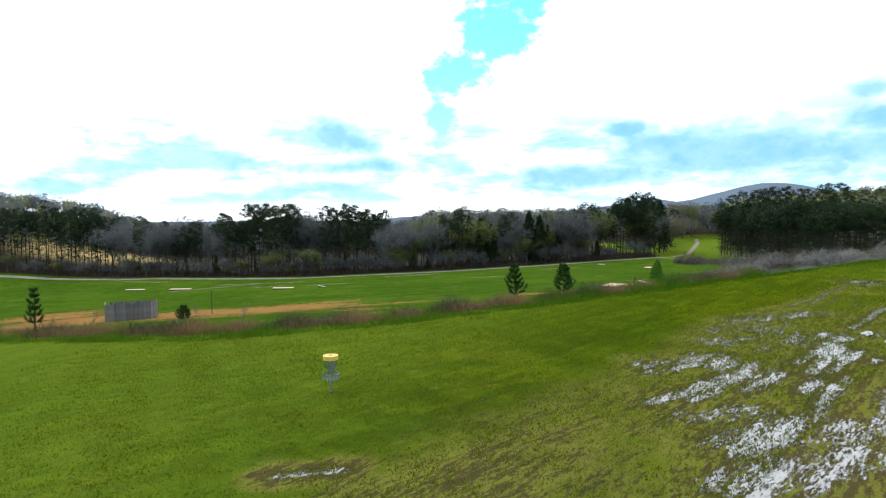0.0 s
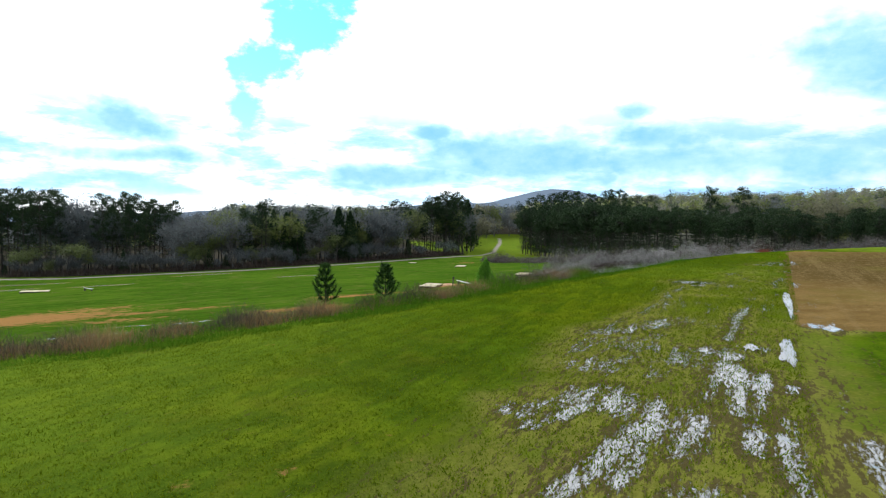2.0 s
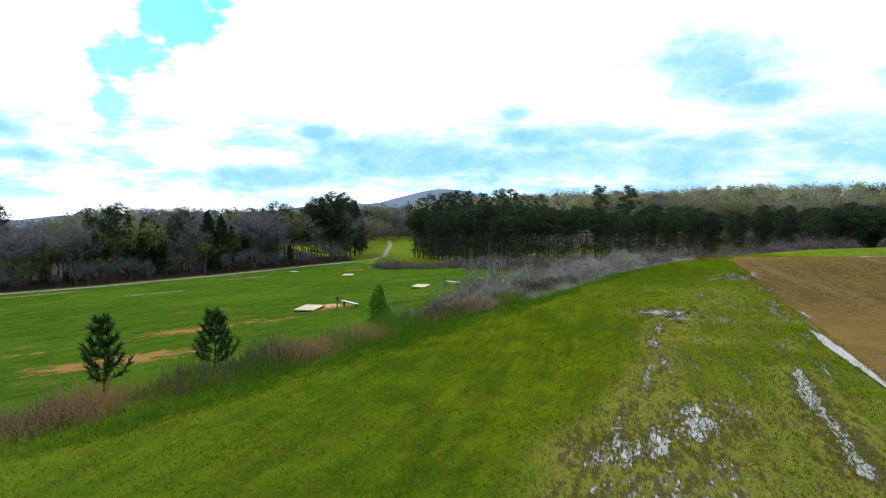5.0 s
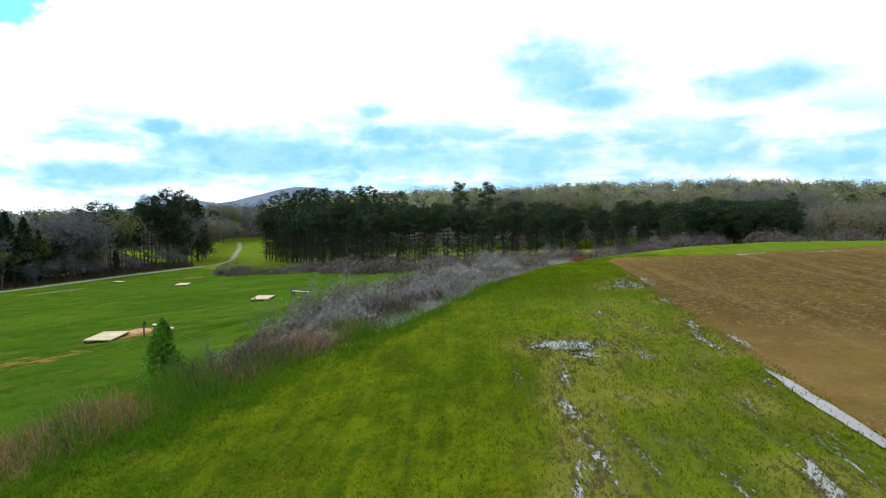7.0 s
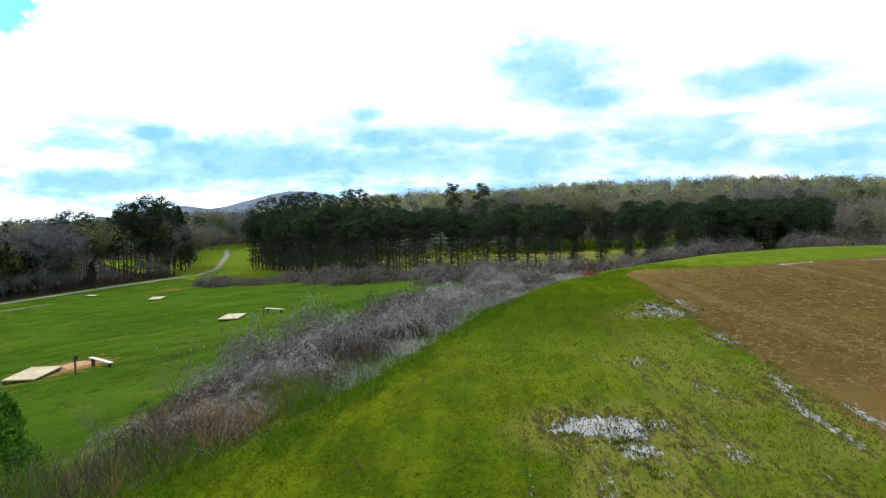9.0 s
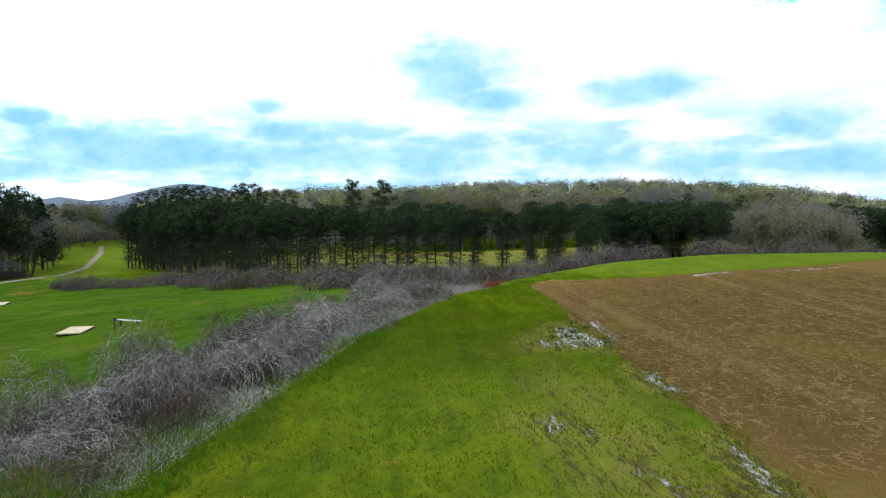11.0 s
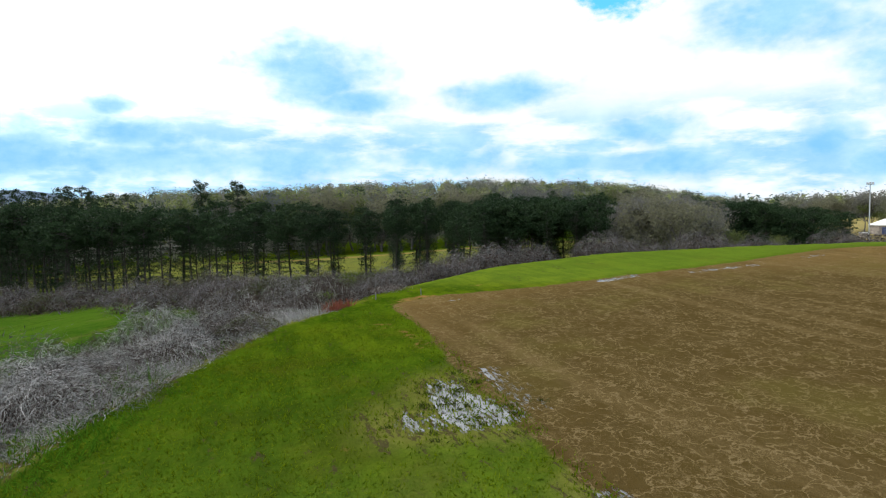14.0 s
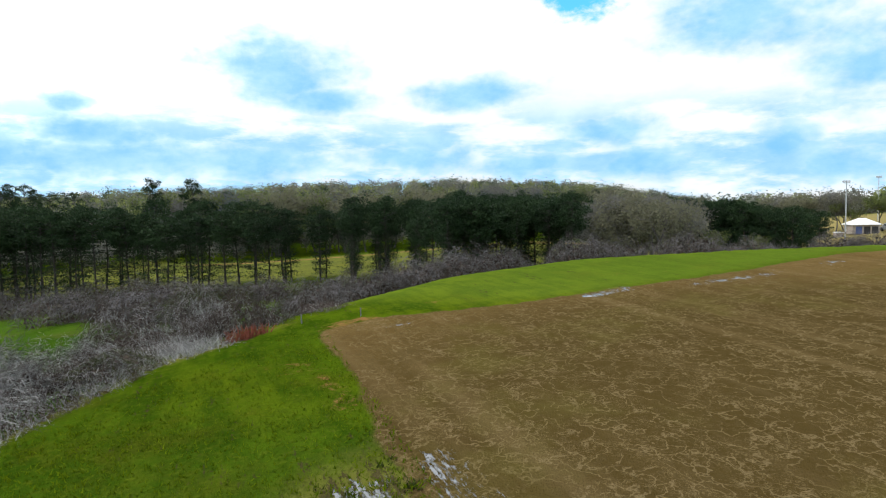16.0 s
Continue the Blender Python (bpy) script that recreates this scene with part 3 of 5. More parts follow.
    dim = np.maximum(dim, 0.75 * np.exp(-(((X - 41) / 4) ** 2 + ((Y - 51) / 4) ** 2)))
    # no ditch is cut here: its shadow is painted as a dark line
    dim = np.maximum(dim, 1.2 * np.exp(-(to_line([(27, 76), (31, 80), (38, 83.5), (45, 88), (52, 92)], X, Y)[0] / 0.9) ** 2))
    # far strip: sky sheen of grass seen at a low angle, put into colour
    pale = 0.45 * smooth(55, 60, X) * (1 - smooth(76, 84, X)) * (1 - brown)
    pale = np.maximum(pale, 0.38 * (1 - smooth(-12, 9, X - 0.35 * (Y - 20))) * (1 - lower) * (1 - smooth(46, 60, Y)))
    pale = np.maximum(pale, 0.5 * np.clip(2.0 - dl / 10, 0, 1))
    pale = np.maximum(pale, 0.30 * np.exp(-(((X - 36) / 7) ** 2 + ((Y - 48) / 6) ** 2)))
    nx, ny = len(xs), len(ys)
    idx = np.arange(nx * ny).reshape(ny, nx)
    faces = np.stack([idx[:-1, :-1], idx[:-1, 1:], idx[1:, 1:], idx[1:, :-1]], -1).reshape(-1, 4)
    me = bpy.data.meshes.new("ground")
    me.from_pydata(np.stack([X, Y, Z], -1).reshape(-1, 3).tolist(), [], faces.tolist())
    for nm, a in (("wet", wet), ("worn", worn), ("brown", brown), ("lower", lower), ("clay", clay), ("road", road), ("litter", litter), ("straw", straw), ("far_haze", far_haze), ("veins", veins), ("dim", dim), ("pale", pale)):
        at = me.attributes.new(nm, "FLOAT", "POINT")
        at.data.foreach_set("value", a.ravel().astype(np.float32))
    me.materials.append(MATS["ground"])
    me.polygons.foreach_set("use_smooth", [True] * len(me.polygons))
    return tagged(new("ground", me), "mown grass and brown dormant field with wet wheel ruts", "ground", kind="structure")


make_ground()


# ---- plants ----
def mesh_from(name, verts, faces, mats, index=None, flat=True):
    me = bpy.data.meshes.new(name)
    me.from_pydata(np.asarray(verts).tolist(), [], [tuple(f) for f in np.asarray(faces).tolist()] if not isinstance(faces, list) else faces)
    for m_ in mats:
        me.materials.append(m_)
    if index is not None:
        me.polygons.foreach_set("material_index", np.asarray(index, np.int32))
    return me


def quads(centres, sizes, rng, aspect=0.6, up=0.0):
    """Small leaf-like blades of random turn about the given places."""
    n = len(centres)
    a = rng.normal(size=(n, 3))
    a[:, 2] = a[:, 2] * (1 - abs(up)) + up * 2
    a /= np.linalg.norm(a, axis=1, keepdims=True)
    b = np.cross(a, rng.normal(size=(n, 3)))
    b /= np.linalg.norm(b, axis=1, keepdims=True) + 1e-9
    s = np.asarray(sizes).reshape(-1, 1)
    v = np.stack([centres - a * s, centres + b * s * aspect, centres + a * s, centres - b * s * aspect], 1).reshape(-1, 3)
    return v, np.arange(4 * n).reshape(n, 4)


def facing(centres, way, sizes, g):
    """Leaf clumps that face outwards from their crown."""
    n = way / (np.linalg.norm(way, axis=1, keepdims=True) + 1e-9)
    a = np.cross(n, g.normal(size=n.shape))
    a /= np.linalg.norm(a, axis=1, keepdims=True) + 1e-9
    b = np.cross(n, a)
    s = np.asarray(sizes).reshape(-1, 1)
    v = np.stack([centres - a * s, centres - b * s * 0.8, centres + a * s, centres + b * s * 0.8], 1).reshape(-1, 3)
    return v, np.arange(4 * len(n)).reshape(-1, 4)


def tube(points, radii, sides=6):
    """A tapered tube along a bent line."""
    v, f = [], []
    pts = [Vector(p) for p in points]
    for i, p in enumerate(pts):
        t = (pts[min(i + 1, len(pts) - 1)] - pts[max(i - 1, 0)]).normalized()
        a = t.orthogonal().normalized()
        b = t.cross(a)
        for j in range(sides):
            an = 2 * math.pi * j / sides
            v.append(tuple(p + (a * math.cos(an) + b * math.sin(an)) * radii[i]))
    for i in range(len(pts) - 1):
        for j in range(sides):
            k2 = (j + 1) % sides
            f.append((i * sides + j, i * sides + k2, (i + 1) * sides + k2, (i + 1) * sides + j))
    return v, f


def joined(bits):
    vs, fs, n = [], [], 0
    for v, f in bits:
        vs.extend(map(tuple, v))
        fs.extend(tuple(i + n for i in q) for q in f)
        n = len(vs)
    return vs, fs


def part(name, me, parent, label=""):
    ob = new(name, me)
    ob.parent = parent
    return tagged(ob, label) if label else ob


def thing(name, label, category, group="", kind=""):
    return tagged(new(name), label, category, group, kind)


def bent(h, lean, rng, n=6):
    off = np.cumsum(rng.normal(0, lean, (n, 2)), axis=0)
    return [(off[i, 0], off[i, 1], h * i / (n - 1) - 0.15) for i in range(n)]


def pine_meshes(h, bare, spread, rng, clumps, leaf, mat, per=26, clump=0.7, stubs=70):
    """Trunk with limbs, and a crown of needle clumps set on the limbs."""
    line = bent(h, h * 0.006, rng)
    line[0] = (0, 0, -0.3)
    r0 = 0.008 * h + 0.035
    bits = [tube(line, [r0 * (1 - 0.85 * i / 5) for i in range(6)], 7)]
    centres, sizes = [], []
    for i in range(clumps):
        f = bare + (1 - bare) * ((i + rng.random()) / clumps)
        zt = f * h
        u0 = (f - bare) / (1 - bare)
        prof = math.sqrt(max(0.02, 1 - (abs(u0 - 0.42) / 0.60) ** 2.2))
        rad = spread * prof * (0.35 + 0.75 * rng.random())
        an = rng.random() * 6.283
        k = min(4, int(zt / h * 5))
        u = zt / h * 5 - k
        bx, by = line[k][0] * (1 - u) + line[k + 1][0] * u, line[k][1] * (1 - u) + line[k + 1][1] * u
        tip = (bx + rad * math.cos(an), by + rad * math.sin(an), zt + rad * (0.05 + 0.25 * rng.random()))
        if rad > spread * 0.3:
            bits.append(tube([(bx, by, zt - 0.12 * rad), ((bx + tip[0]) / 2, (by + tip[1]) / 2, zt - 0.02 * rad), tip], [r0 * 0.28, r0 * 0.2, r0 * 0.08], 4))
        cr = clump * (0.65 + 0.7 * rng.random())
        q = rng.normal(size=(per, 3))
        q /= np.linalg.norm(q, axis=1, keepdims=True)
        q *= (rng.random((per, 1)) ** 0.4) * np.array([cr, cr, cr * 0.62])
        centres.append(q + np.array(tip))
        sizes.append(leaf * (0.6 + 0.7 * rng.random(per)))
    # dead boughs below the crown, some with a little green left
    for i in range(int(stubs * bare)):
        zt = h * bare * (0.14 + 0.93 * rng.random())
        an, rad = rng.random() * 6.283, spread * (0.30 + 0.6 * rng.random())
        tip = np.array([rad * math.cos(an), rad * math.sin(an), zt - 0.10 * rad])
        bits.append(tube([(0, 0, zt), (tip[0] * 0.5, tip[1] * 0.5, zt + 0.08 * rad), tuple(tip)], [r0 * 0.22, r0 * 0.16, r0 * 0.06], 3))
        if rng.random() < 0.8:
            m = 15
            centres.append(tip * (0.35 + 0.65 * rng.random((m, 1))) * np.array([1, 1, 0]) + np.array([0, 0, zt]) + rng.normal(size=(m, 3)) * np.array([0.22, 0.22, 0.10]))
            sizes.append(leaf * (0.5 + 0.5 * rng.random(m)))
    v, f = joined(bits)
    lv, lf = quads(np.concatenate(centres), np.concatenate(sizes), rng, 0.30)
    return mesh_from("trunk", v, f, [BARK]), mesh_from("crown", lv, lf, [mat])


def bare_meshes(h, spread, rng, mat_leaf, leaves, twig_n=420, barkm=None, slim=1.0, twigm=None, twiggy=False):
    """A spreading tree with limbs and fine twigs, and buds where there are some."""
    bits, tips = [], []

    def grow(p, d, length, r, level):
        pts, rr = [p], [r]
        q, dd = Vector(p), Vector(d)
        for i in range(3):
            dd = (dd + Vector(rng.normal(0, 0.16, 3)) + Vector((0, 0, 0.06))).normalized()
            q = q + dd * (length / 3)
            pts.append(tuple(q))
            rr.append(r * (1 - 0.22 * (i + 1)))
        bits.append(tube(pts, rr, 6 if level == 0 else 4 if level == 1 else 3))
        if level >= 3:
            tips.append(tuple(q))
            return
        for i in range(5 if level == 0 else 4):
            at = Vector(pts[1 + (i + level) % 3]) if level else Vector(pts[3 if i < 3 else 2])
            an = rng.random() * 6.283
            out = Vector((math.cos(an), math.sin(an), 0)) * (0.55 + 0.3 * rng.random()) * spread + dd * 0.8
            grow(tuple(at), out.normalized(), length * (0.62 + 0.2 * rng.random()), r * 0.5, level + 1)

    grow((0, 0, -0.3), (0, 0, 1), h * 0.36, slim * (0.012 * h + 0.05), 0)
    v, f = joined(bits)
    zmax = max(p[2] for p in v)
    sc = h / zmax
    v = [(x * sc, y * sc, z * sc) for x, y, z in v]
    tp = np.array(tips) * sc
    pick = tp[rng.integers(0, len(tp), twig_n)] + rng.normal(0, 0.045 * h, (twig_n, 3))
    tv, tf = quads(pick, h * (0.035 + 0.03 * rng.random(twig_n)), rng, 0.07, 0.3)
    crown_v, crown_f, mi = tv, tf, np.zeros(len(tf), int)
    if leaves:
        c = tp[rng.integers(0, len(tp), leaves)] + rng.normal(0, 0.05 * h, (leaves, 3))
        out = c - np.array([0, 0, 0.55 * h])
        out = out / np.linalg.norm(out, axis=1, keepdims=True) + rng.normal(0, 0.45, c.shape)
        lv, lf = quads(c, h * (0.022 + 0.02 * rng.random(leaves)), rng, 0.13, 0.35) if twiggy else facing(c, out, 0.0165 * h * (0.6 + 0.8 * rng.random(leaves)), rng)
        crown_v, crown_f = np.concatenate([tv, lv]), np.concatenate([tf, lf + len(tv)])
        mi = np.concatenate([mi, np.ones(len(lf), int)])
    return mesh_from("trunk", v, f, [barkm or GREYBARK]), mesh_from("crown", crown_v, crown_f, [twigm or TWIGS, mat_leaf or TWIGS], mi)


def cedar_meshes(h, rad, rng, mat, n=1500, leaf=0.3):
    bits = [tube([(0, 0, -0.3), (0, 0, h * 0.5), (0, 0, h * 0.95)], [0.02 * h, 0.012 * h, 0.004 * h], 6)]
    u = rng.random(n) ** 0.8
    z = h * (0.08 + 0.92 * u)
    prof = rad * np.clip(1.15 * (1 - u) ** 0.75 + 0.04, 0, 1)
    an = rng.random(n) * 6.283
    lump = 0.75 + 0.25 * np.sin(3 * an + 9 * u) + rng.normal(0, 0.12, n)
    rr = prof * lump * (0.55 + 0.45 * rng.random(n) ** 0.5)
    c = np.stack([rr * np.cos(an), rr * np.sin(an), z + rng.normal(0, 0.02 * h, n)], 1)
    v, f = joined(bits)
    lv, lf = quads(c, leaf * (0.6 + 0.7 * rng.random(n)), rng, 0.5, 0.25)
    return mesh_from("trunk", v, f, [BARK]), mesh_from("crown", lv, lf, [mat])


def tree(name, meshes, label, group, m):
    ob = thing(name, label, "tree", group)
    part("trunk", meshes[0], ob)
    part("crown", meshes[1], ob)
    ob.matrix_basis = m
    return ob


def spot(x, y, turn=0.0, scale=1.0, wide=1.0, dz=0.0):
    return Matrix.Translation((x, y, ground_z(x, y) + dz)) @ Matrix.Rotation(turn, 4, "Z") @ Matrix.Diagonal((scale * wide, scale * wide, scale, 1))


rng = np.random.default_rng(11)
TALL_PINES = [tree("tall_pine_tree", pine_meshes(20, 0.42 + 0.06 * i, 2.3 + 0.35 * (i % 3), rng, 44, 0.25, PINE, 58, 0.95), "tall dark pine with bare lower trunk in the treeline", "pines along the gravel road", spot(-30, 205)) for i in range(5)]
BARE_TREES = [tree("bare_tree", bare_meshes(15, 0.8 + 0.1 * i, rng, HAZE_TWIG, 2200, 260, None, 1.0, None, True), "grey leafless deciduous tree in early spring", "leafless trees of the treeline", spot(0, 205)) for i in range(3)]
BUD_TREES = [tree("budding_tree", bare_meshes(15, 0.9, rng, [BUDS, BUDS_PALE, BUDS][i], 2600, 240), ["deciduous tree with fresh yellow-green spring leaves", "deciduous tree with pale tan spring buds", "deciduous tree with fresh yellow-green spring leaves"][i], "budding trees of the treeline", spot(0, 205)) for i in range(3)]
DIM_TREES = [tree("budding_tree", bare_meshes(15, 0.85, rng, DIM_BUDS, 2600, 240), "deciduous tree with dull green spring buds", "budding trees of the treeline", spot(0, 205)) for i in range(2)]
CEDARS = [tree("cedar_tree", cedar_meshes(12, 2.9, rng, CEDAR, 1700, 0.30), "dense dark evergreen cedar at the wood edge", "evergreens of the treeline", spot(60, 215)) for i in range(2)]
ROW_PINES = [tree("pine_tree", pine_meshes(11, 0.55 + 0.022 * i, 1.75 + 0.25 * (i % 3), rng, 36, 0.16, PINE, 76, 0.74, 110), "pine with dense dark crown over a bare slender trunk", "rows of planted pines", spot(95, 100)) for i in range(6)]

used = set()


def plant(kind, x, y, h, base_h, wide=1.0):
    m = spot(x, y, rng.random() * 6.283, h / base_h, wide)
    if kind.name not in used:
        used.add(kind.name)
        kind.matrix_basis = m
        return kind
    return copy_thing(kind, m @ Matrix.Diagonal((1 / kind.scale[0], 1 / kind.scale[1], 1 / kind.scale[2], 1)))


# the treeline behind the gravel road: azimuth in degrees, height of the tops in degrees, kind
LINE = [(-37, 0.3, "pm"), (-30, 0.2, "pp"), (-27, -0.5, "pb"), (-22, -0.2, "pb"), (-18, 0.25, "pp"), (-15.5, 0.4, "pp"), (-12, 0.1, "pb"), (-8.5, 0.2, "pp"), (-6.5, 0.1, "pp"), (-4.5, -1.0, "bb"), (-1.5, -0.7, "bg"), (0.8, 0.1, "pc"), (3, -0.15, "gc"), (6, 0.05, "pb"), (9, 0.2, "gc"), (12, 0.2, "pb"), (15, 0.4, "pg"), (18, 1.2, "pp"), (20, 1.2, "pc"), (21.5, 0.7, "cp")]
for i in range(250):
    az = -38 + 60.0 * (i + rng.random()) / 250
    depth = rng.random()
    elev = np.interp(az, [r[0] for r in LINE], [r[1] for r in LINE])
    kind = LINE[int(np.argmin([abs(r[0] - az) for r in LINE]))][2]
    a = radians(az)
    # distance to the road along this bearing
    rr = np.arange(120, 420, 1.0)
    d, s = to_line(ROAD + [(120, 205)], rr * math.sin(a), rr * math.cos(a))
    edge = rr[np.argmax((d * s) > 9)]
    R = edge + depth * (26 if az > -25 else 40)
    x, y = R * math.sin(a), R * math.cos(a)
    if to_line(LANE, np.array([x]), np.array([y]))[0][0] < 10:
        continue
    top = 5.3 + R * math.tan(radians(elev))
    h = (top - ground_z(x, y)) * (0.70 + 0.36 * rng.random())
    c = kind[int(rng.random() * 2)]
    if c == "p" or c == "m":
        plant(TALL_PINES[rng.integers(5)], x, y, h, 20, 0.85 + 0.3 * rng.random())
    elif c == "b":
        plant(BARE_TREES[rng.integers(3)], x, y, h * 0.92, 15, 0.8 + 0.4 * rng.random())
    elif c == "g":
        plant((DIM_TREES + BUD_TREES[:1])[rng.integers(3)], x, y, h * 0.9, 15, 0.8 + 0.4 * rng.random())
    else:
        plant(CEDARS[rng.integers(2)], x, y, h * 0.85, 12, 0.8 + 0.4 * rng.random())

for x, y, h, c in [(74, 219, 14, "p"), (78, 226, 16, "b"), (84, 234, 15, "p"), (88, 243, 14, "g"), (79, 236, 17, "p"), (91, 252, 13, "c"), (86, 250, 16, "p"), (95, 262, 12, "b"), (92, 268, 15, "p"), (99, 274, 11, "g"), (73, 228, 15, "g"), (70, 222, 17, "p"), (75, 240, 17, "p"), (97, 286, 15, "b"), (104, 290, 16, "g"), (111, 296, 15, "p"), (118, 303, 14, "b"), (125, 309, 15, "g"), (132, 306, 14, "b"), (107, 303, 17, "p"), (137, 298, 13, "g"), (101, 298, 17, "b"), (115, 312, 17, "g"), (92, 282, 17, "p"), (128, 318, 17, "b"), (141, 308, 15, "p")]:
    kind = {"p": TALL_PINES, "b": BARE_TREES, "g": BUD_TREES, "c": CEDARS}[c]
    plant(kind[rng.integers(len(kind))], x, y, h, {"p": 20, "b": 15, "g": 15, "c": 12}[c], 1.1)

# the planted pines behind the brush
for i in range(126):
    f = (i + rng.random()) / 126
    y = 59 + f * 165
    x = np.interp(y, [59, 70, 80, 100, 140, 165, 200, 240], [92, 95, 95, 91, 89, 94, 98, 103]) + (i % 3) * 2.8 + rng.normal(0, 0.5)
    h = (5.0 + 0.4 * rng.normal() - ground_z(x, y)) * (0.87 + 0.24 * rng.random() + (0.05 if i % 7 == 0 else 0))
    plant(ROW_PINES[rng.integers(6)], x, y, h, 11, 1.0 + 0.42 * rng.random())

# denser block of pines behind the far grass strip
for i in range(44):
    u, v = rng.random(), rng.random()
    x, y = 80 + 7 * u + 13 * v, 68 - 12 * u + 5.5 * v
    h = (5.7 + 0.4 * rng.normal() - ground_z(x, y)) * (0.86 + 0.17 * rng.random())
    plant(ROW_PINES[rng.integers(6)], x, y, h, 11, 1.15 + 0.3 * rng.random())
EDGE_PINES = [tree("pine_tree", pine_meshes(9, 0.12, 2.2, rng, 60, 0.19, PINE, 60, 0.75), "broad young pine with needles down to the brush", "pines beyond the brown field", spot(120, 50)) for i in range(2)]
for i in range(44):
    az = radians(85.5 + 12.0 * (i + rng.random()) / 44)
    R = 86 + 22 * rng.random()
    x, y = 36.7 + R * math.sin(az), 45.7 + R * math.cos(az)
    top = 4.8 + R * math.tan(radians(np.interp(math.degrees(az), [79, 85, 92, 97.5], [1.3, 0.9, 0.0, -0.8])))
    plant(EDGE_PINES[i % 2], x, y, max(3.0, (top - ground_z(x, y)) * (0.85 + 0.15 * rng.random())), 9, 1.0 + 0.2 * rng.random())
PALE_TREES = [tree("bare_tree", bare_meshes(15, 1.0, rng, [PALE_TWIG, BUDS_PALE, PALE_TWIG][i], 2600, 300, None, 0.8, PALE_TWIG, i != 1), "pale grey-tan leafless tree with a rounded crown", "pale trees beyond the brown field", spot(95, 52)) for i in range(3)]
for i in range(38):
    az = radians(79.0 + 8.0 * rng.random())
    R = 60 + 34 * rng.random()
    x, y = 36.7 + R * math.sin(az), 45.7 + R * math.cos(az)
    top = 4.8 + R * math.tan(radians(0.4 + 1.0 * rng.random()))
    plant(PALE_TREES[rng.integers(3)], x, y, max(4.0, (top - ground_z(x, y)) * (0.7 + 0.3 * rng.random())), 15, 1.0)
for x, y, h in [(103, 52.5, 5.0), (104.5, 46, 3.6), (116, 41.5, 3.0)]:
    plant(BUD_TREES[0], x, y, h, 15, 0.9)
plant(BUD_TREES[1], 88.0, 51.0, 5.4, 15, 1.1)

for i in range(16):
    x, y = 168 + 22 * rng.random(), 2 + 46 * rng.random()
    plant((BUD_TREES + PALE_TREES)[rng.integers(6)], x, y, 4.5 + 3 * rng.random(), 15, 1.1)

# spring trees and pines standing over the planted rows
for i in range(58):
    y = 72 + 165 * (i + rng.random()) / 58
    x = 192 + 28 * rng.random()
    top = 5.0 + math.hypot(x - 30, y - 43) * math.tan(radians(0.9 + 0.9 * rng.random()))
    kind = (BUD_TREES * 2 + TALL_PINES[:2] + PALE_TREES + BARE_TREES[:2])[rng.integers(13)]
    plant(kind, x, y, top - ground_z(x, y), 20 if kind in TALL_PINES else 15, 1.05)
for x, y in [(91, 77), (95, 79), (98, 82), (93, 82), (100, 78), (96, 76), (89.5, 80), (102, 84)]:
    plant(ROW_PINES[rng.integers(6)], x, y, (5.6 - ground_z(x, y)) * (0.92 + 0.14 * rng.random()), 11, 1.15)

# tall pines far behind the planted rows
for az, el in [(23.6, 1.2), (24.6, 1.5), (25.4, 1.7), (26.3, 1.65), (27.0, 1.9), (27.9, 1.8), (28.6, 1.95), (29.5, 1.75), (30.4, 1.7), (31.4, 2.0), (32.1, 2.2), (32.8, 2.15), (33.5, 1.8), (34.6, 1.5), (36.0, 1.6), (41.6, 2.55), (44.6, 2.5)]:
    a, R = radians(az), 212 + 40 * rng.random()
    x, y = 26.5 + R * math.sin(a), 41.2 + R * math.cos(a)
    plant(TALL_PINES[rng.integers(5)], x, y, 5.3 + R * math.tan(radians(el)) - ground_z(x, y), 20, 0.9 + 0.2 * rng.random())

# evergreens and understorey in front of the treeline
for i in range(95):
    az = -37 + 58.0 * (i + rng.random()) / 95
    a = radians(az)
    rr = np.arange(120, 420, 1.0)
    d, s = to_line(ROAD + [(120, 205)], rr * math.sin(a), rr * math.cos(a))
    R = rr[np.argmax((d * s) > 5.5)] + 6 * rng.random()
    x, y = R * math.sin(a), R * math.cos(a)
    if to_line(LANE, np.array([x]), np.array([y]))[0][0] < 8:
        continue
    r = rng.random()
    if r < 0.72:
        plant(BARE_TREES[rng.integers(3)], x, y, 2.5 + 4 * rng.random(), 15, 1.3)
    elif r < 0.86:
        plant(DIM_TREES[rng.integers(2)], x, y, 4 + 5 * rng.random(), 15, 1.2)
    else:
        plant(CEDARS[rng.integers(2)], x, y, 3 + 4 * rng.random(), 12, 1.1)


def undergrowth(n, seed):
    g = np.random.default_rng(seed)
    k = g.integers(0, len(ROAD) - 1, n)
    u = g.random(n)
    rd = np.array(ROAD, float)
    x = rd[k, 0] * (1 - u) + rd[k + 1, 0] * u + g.normal(0, 1, n)
    y = rd[k, 1] * (1 - u) + rd[k + 1, 1] * u + 5.5 + 13 * g.random(n)
    hump = 0.75 + 0.35 * np.sin(x * 0.21) * np.sin(x * 0.083 + 1)
    st = np.stack([x, y, terrain(x, y) - 0.1], 1)
    wy = np.stack([g.normal(0, 0.35, n), g.normal(0, 0.35, n), np.ones(n)], 1)
    v, f = ribbons(st, wy, 3.0 * hump * (0.4 + 0.8 * g.random(n)), 0.04 + 0.04 * g.random(n), g, 0.4 + 0.5 * g.random(n), 3, 0.3)
    return tagged(new("undergrowth", mesh_from("undergrowth", v, f, [BRUSHD])), "dark brown leafless undergrowth along the wood edge", "undergrowth", kind="stuff")


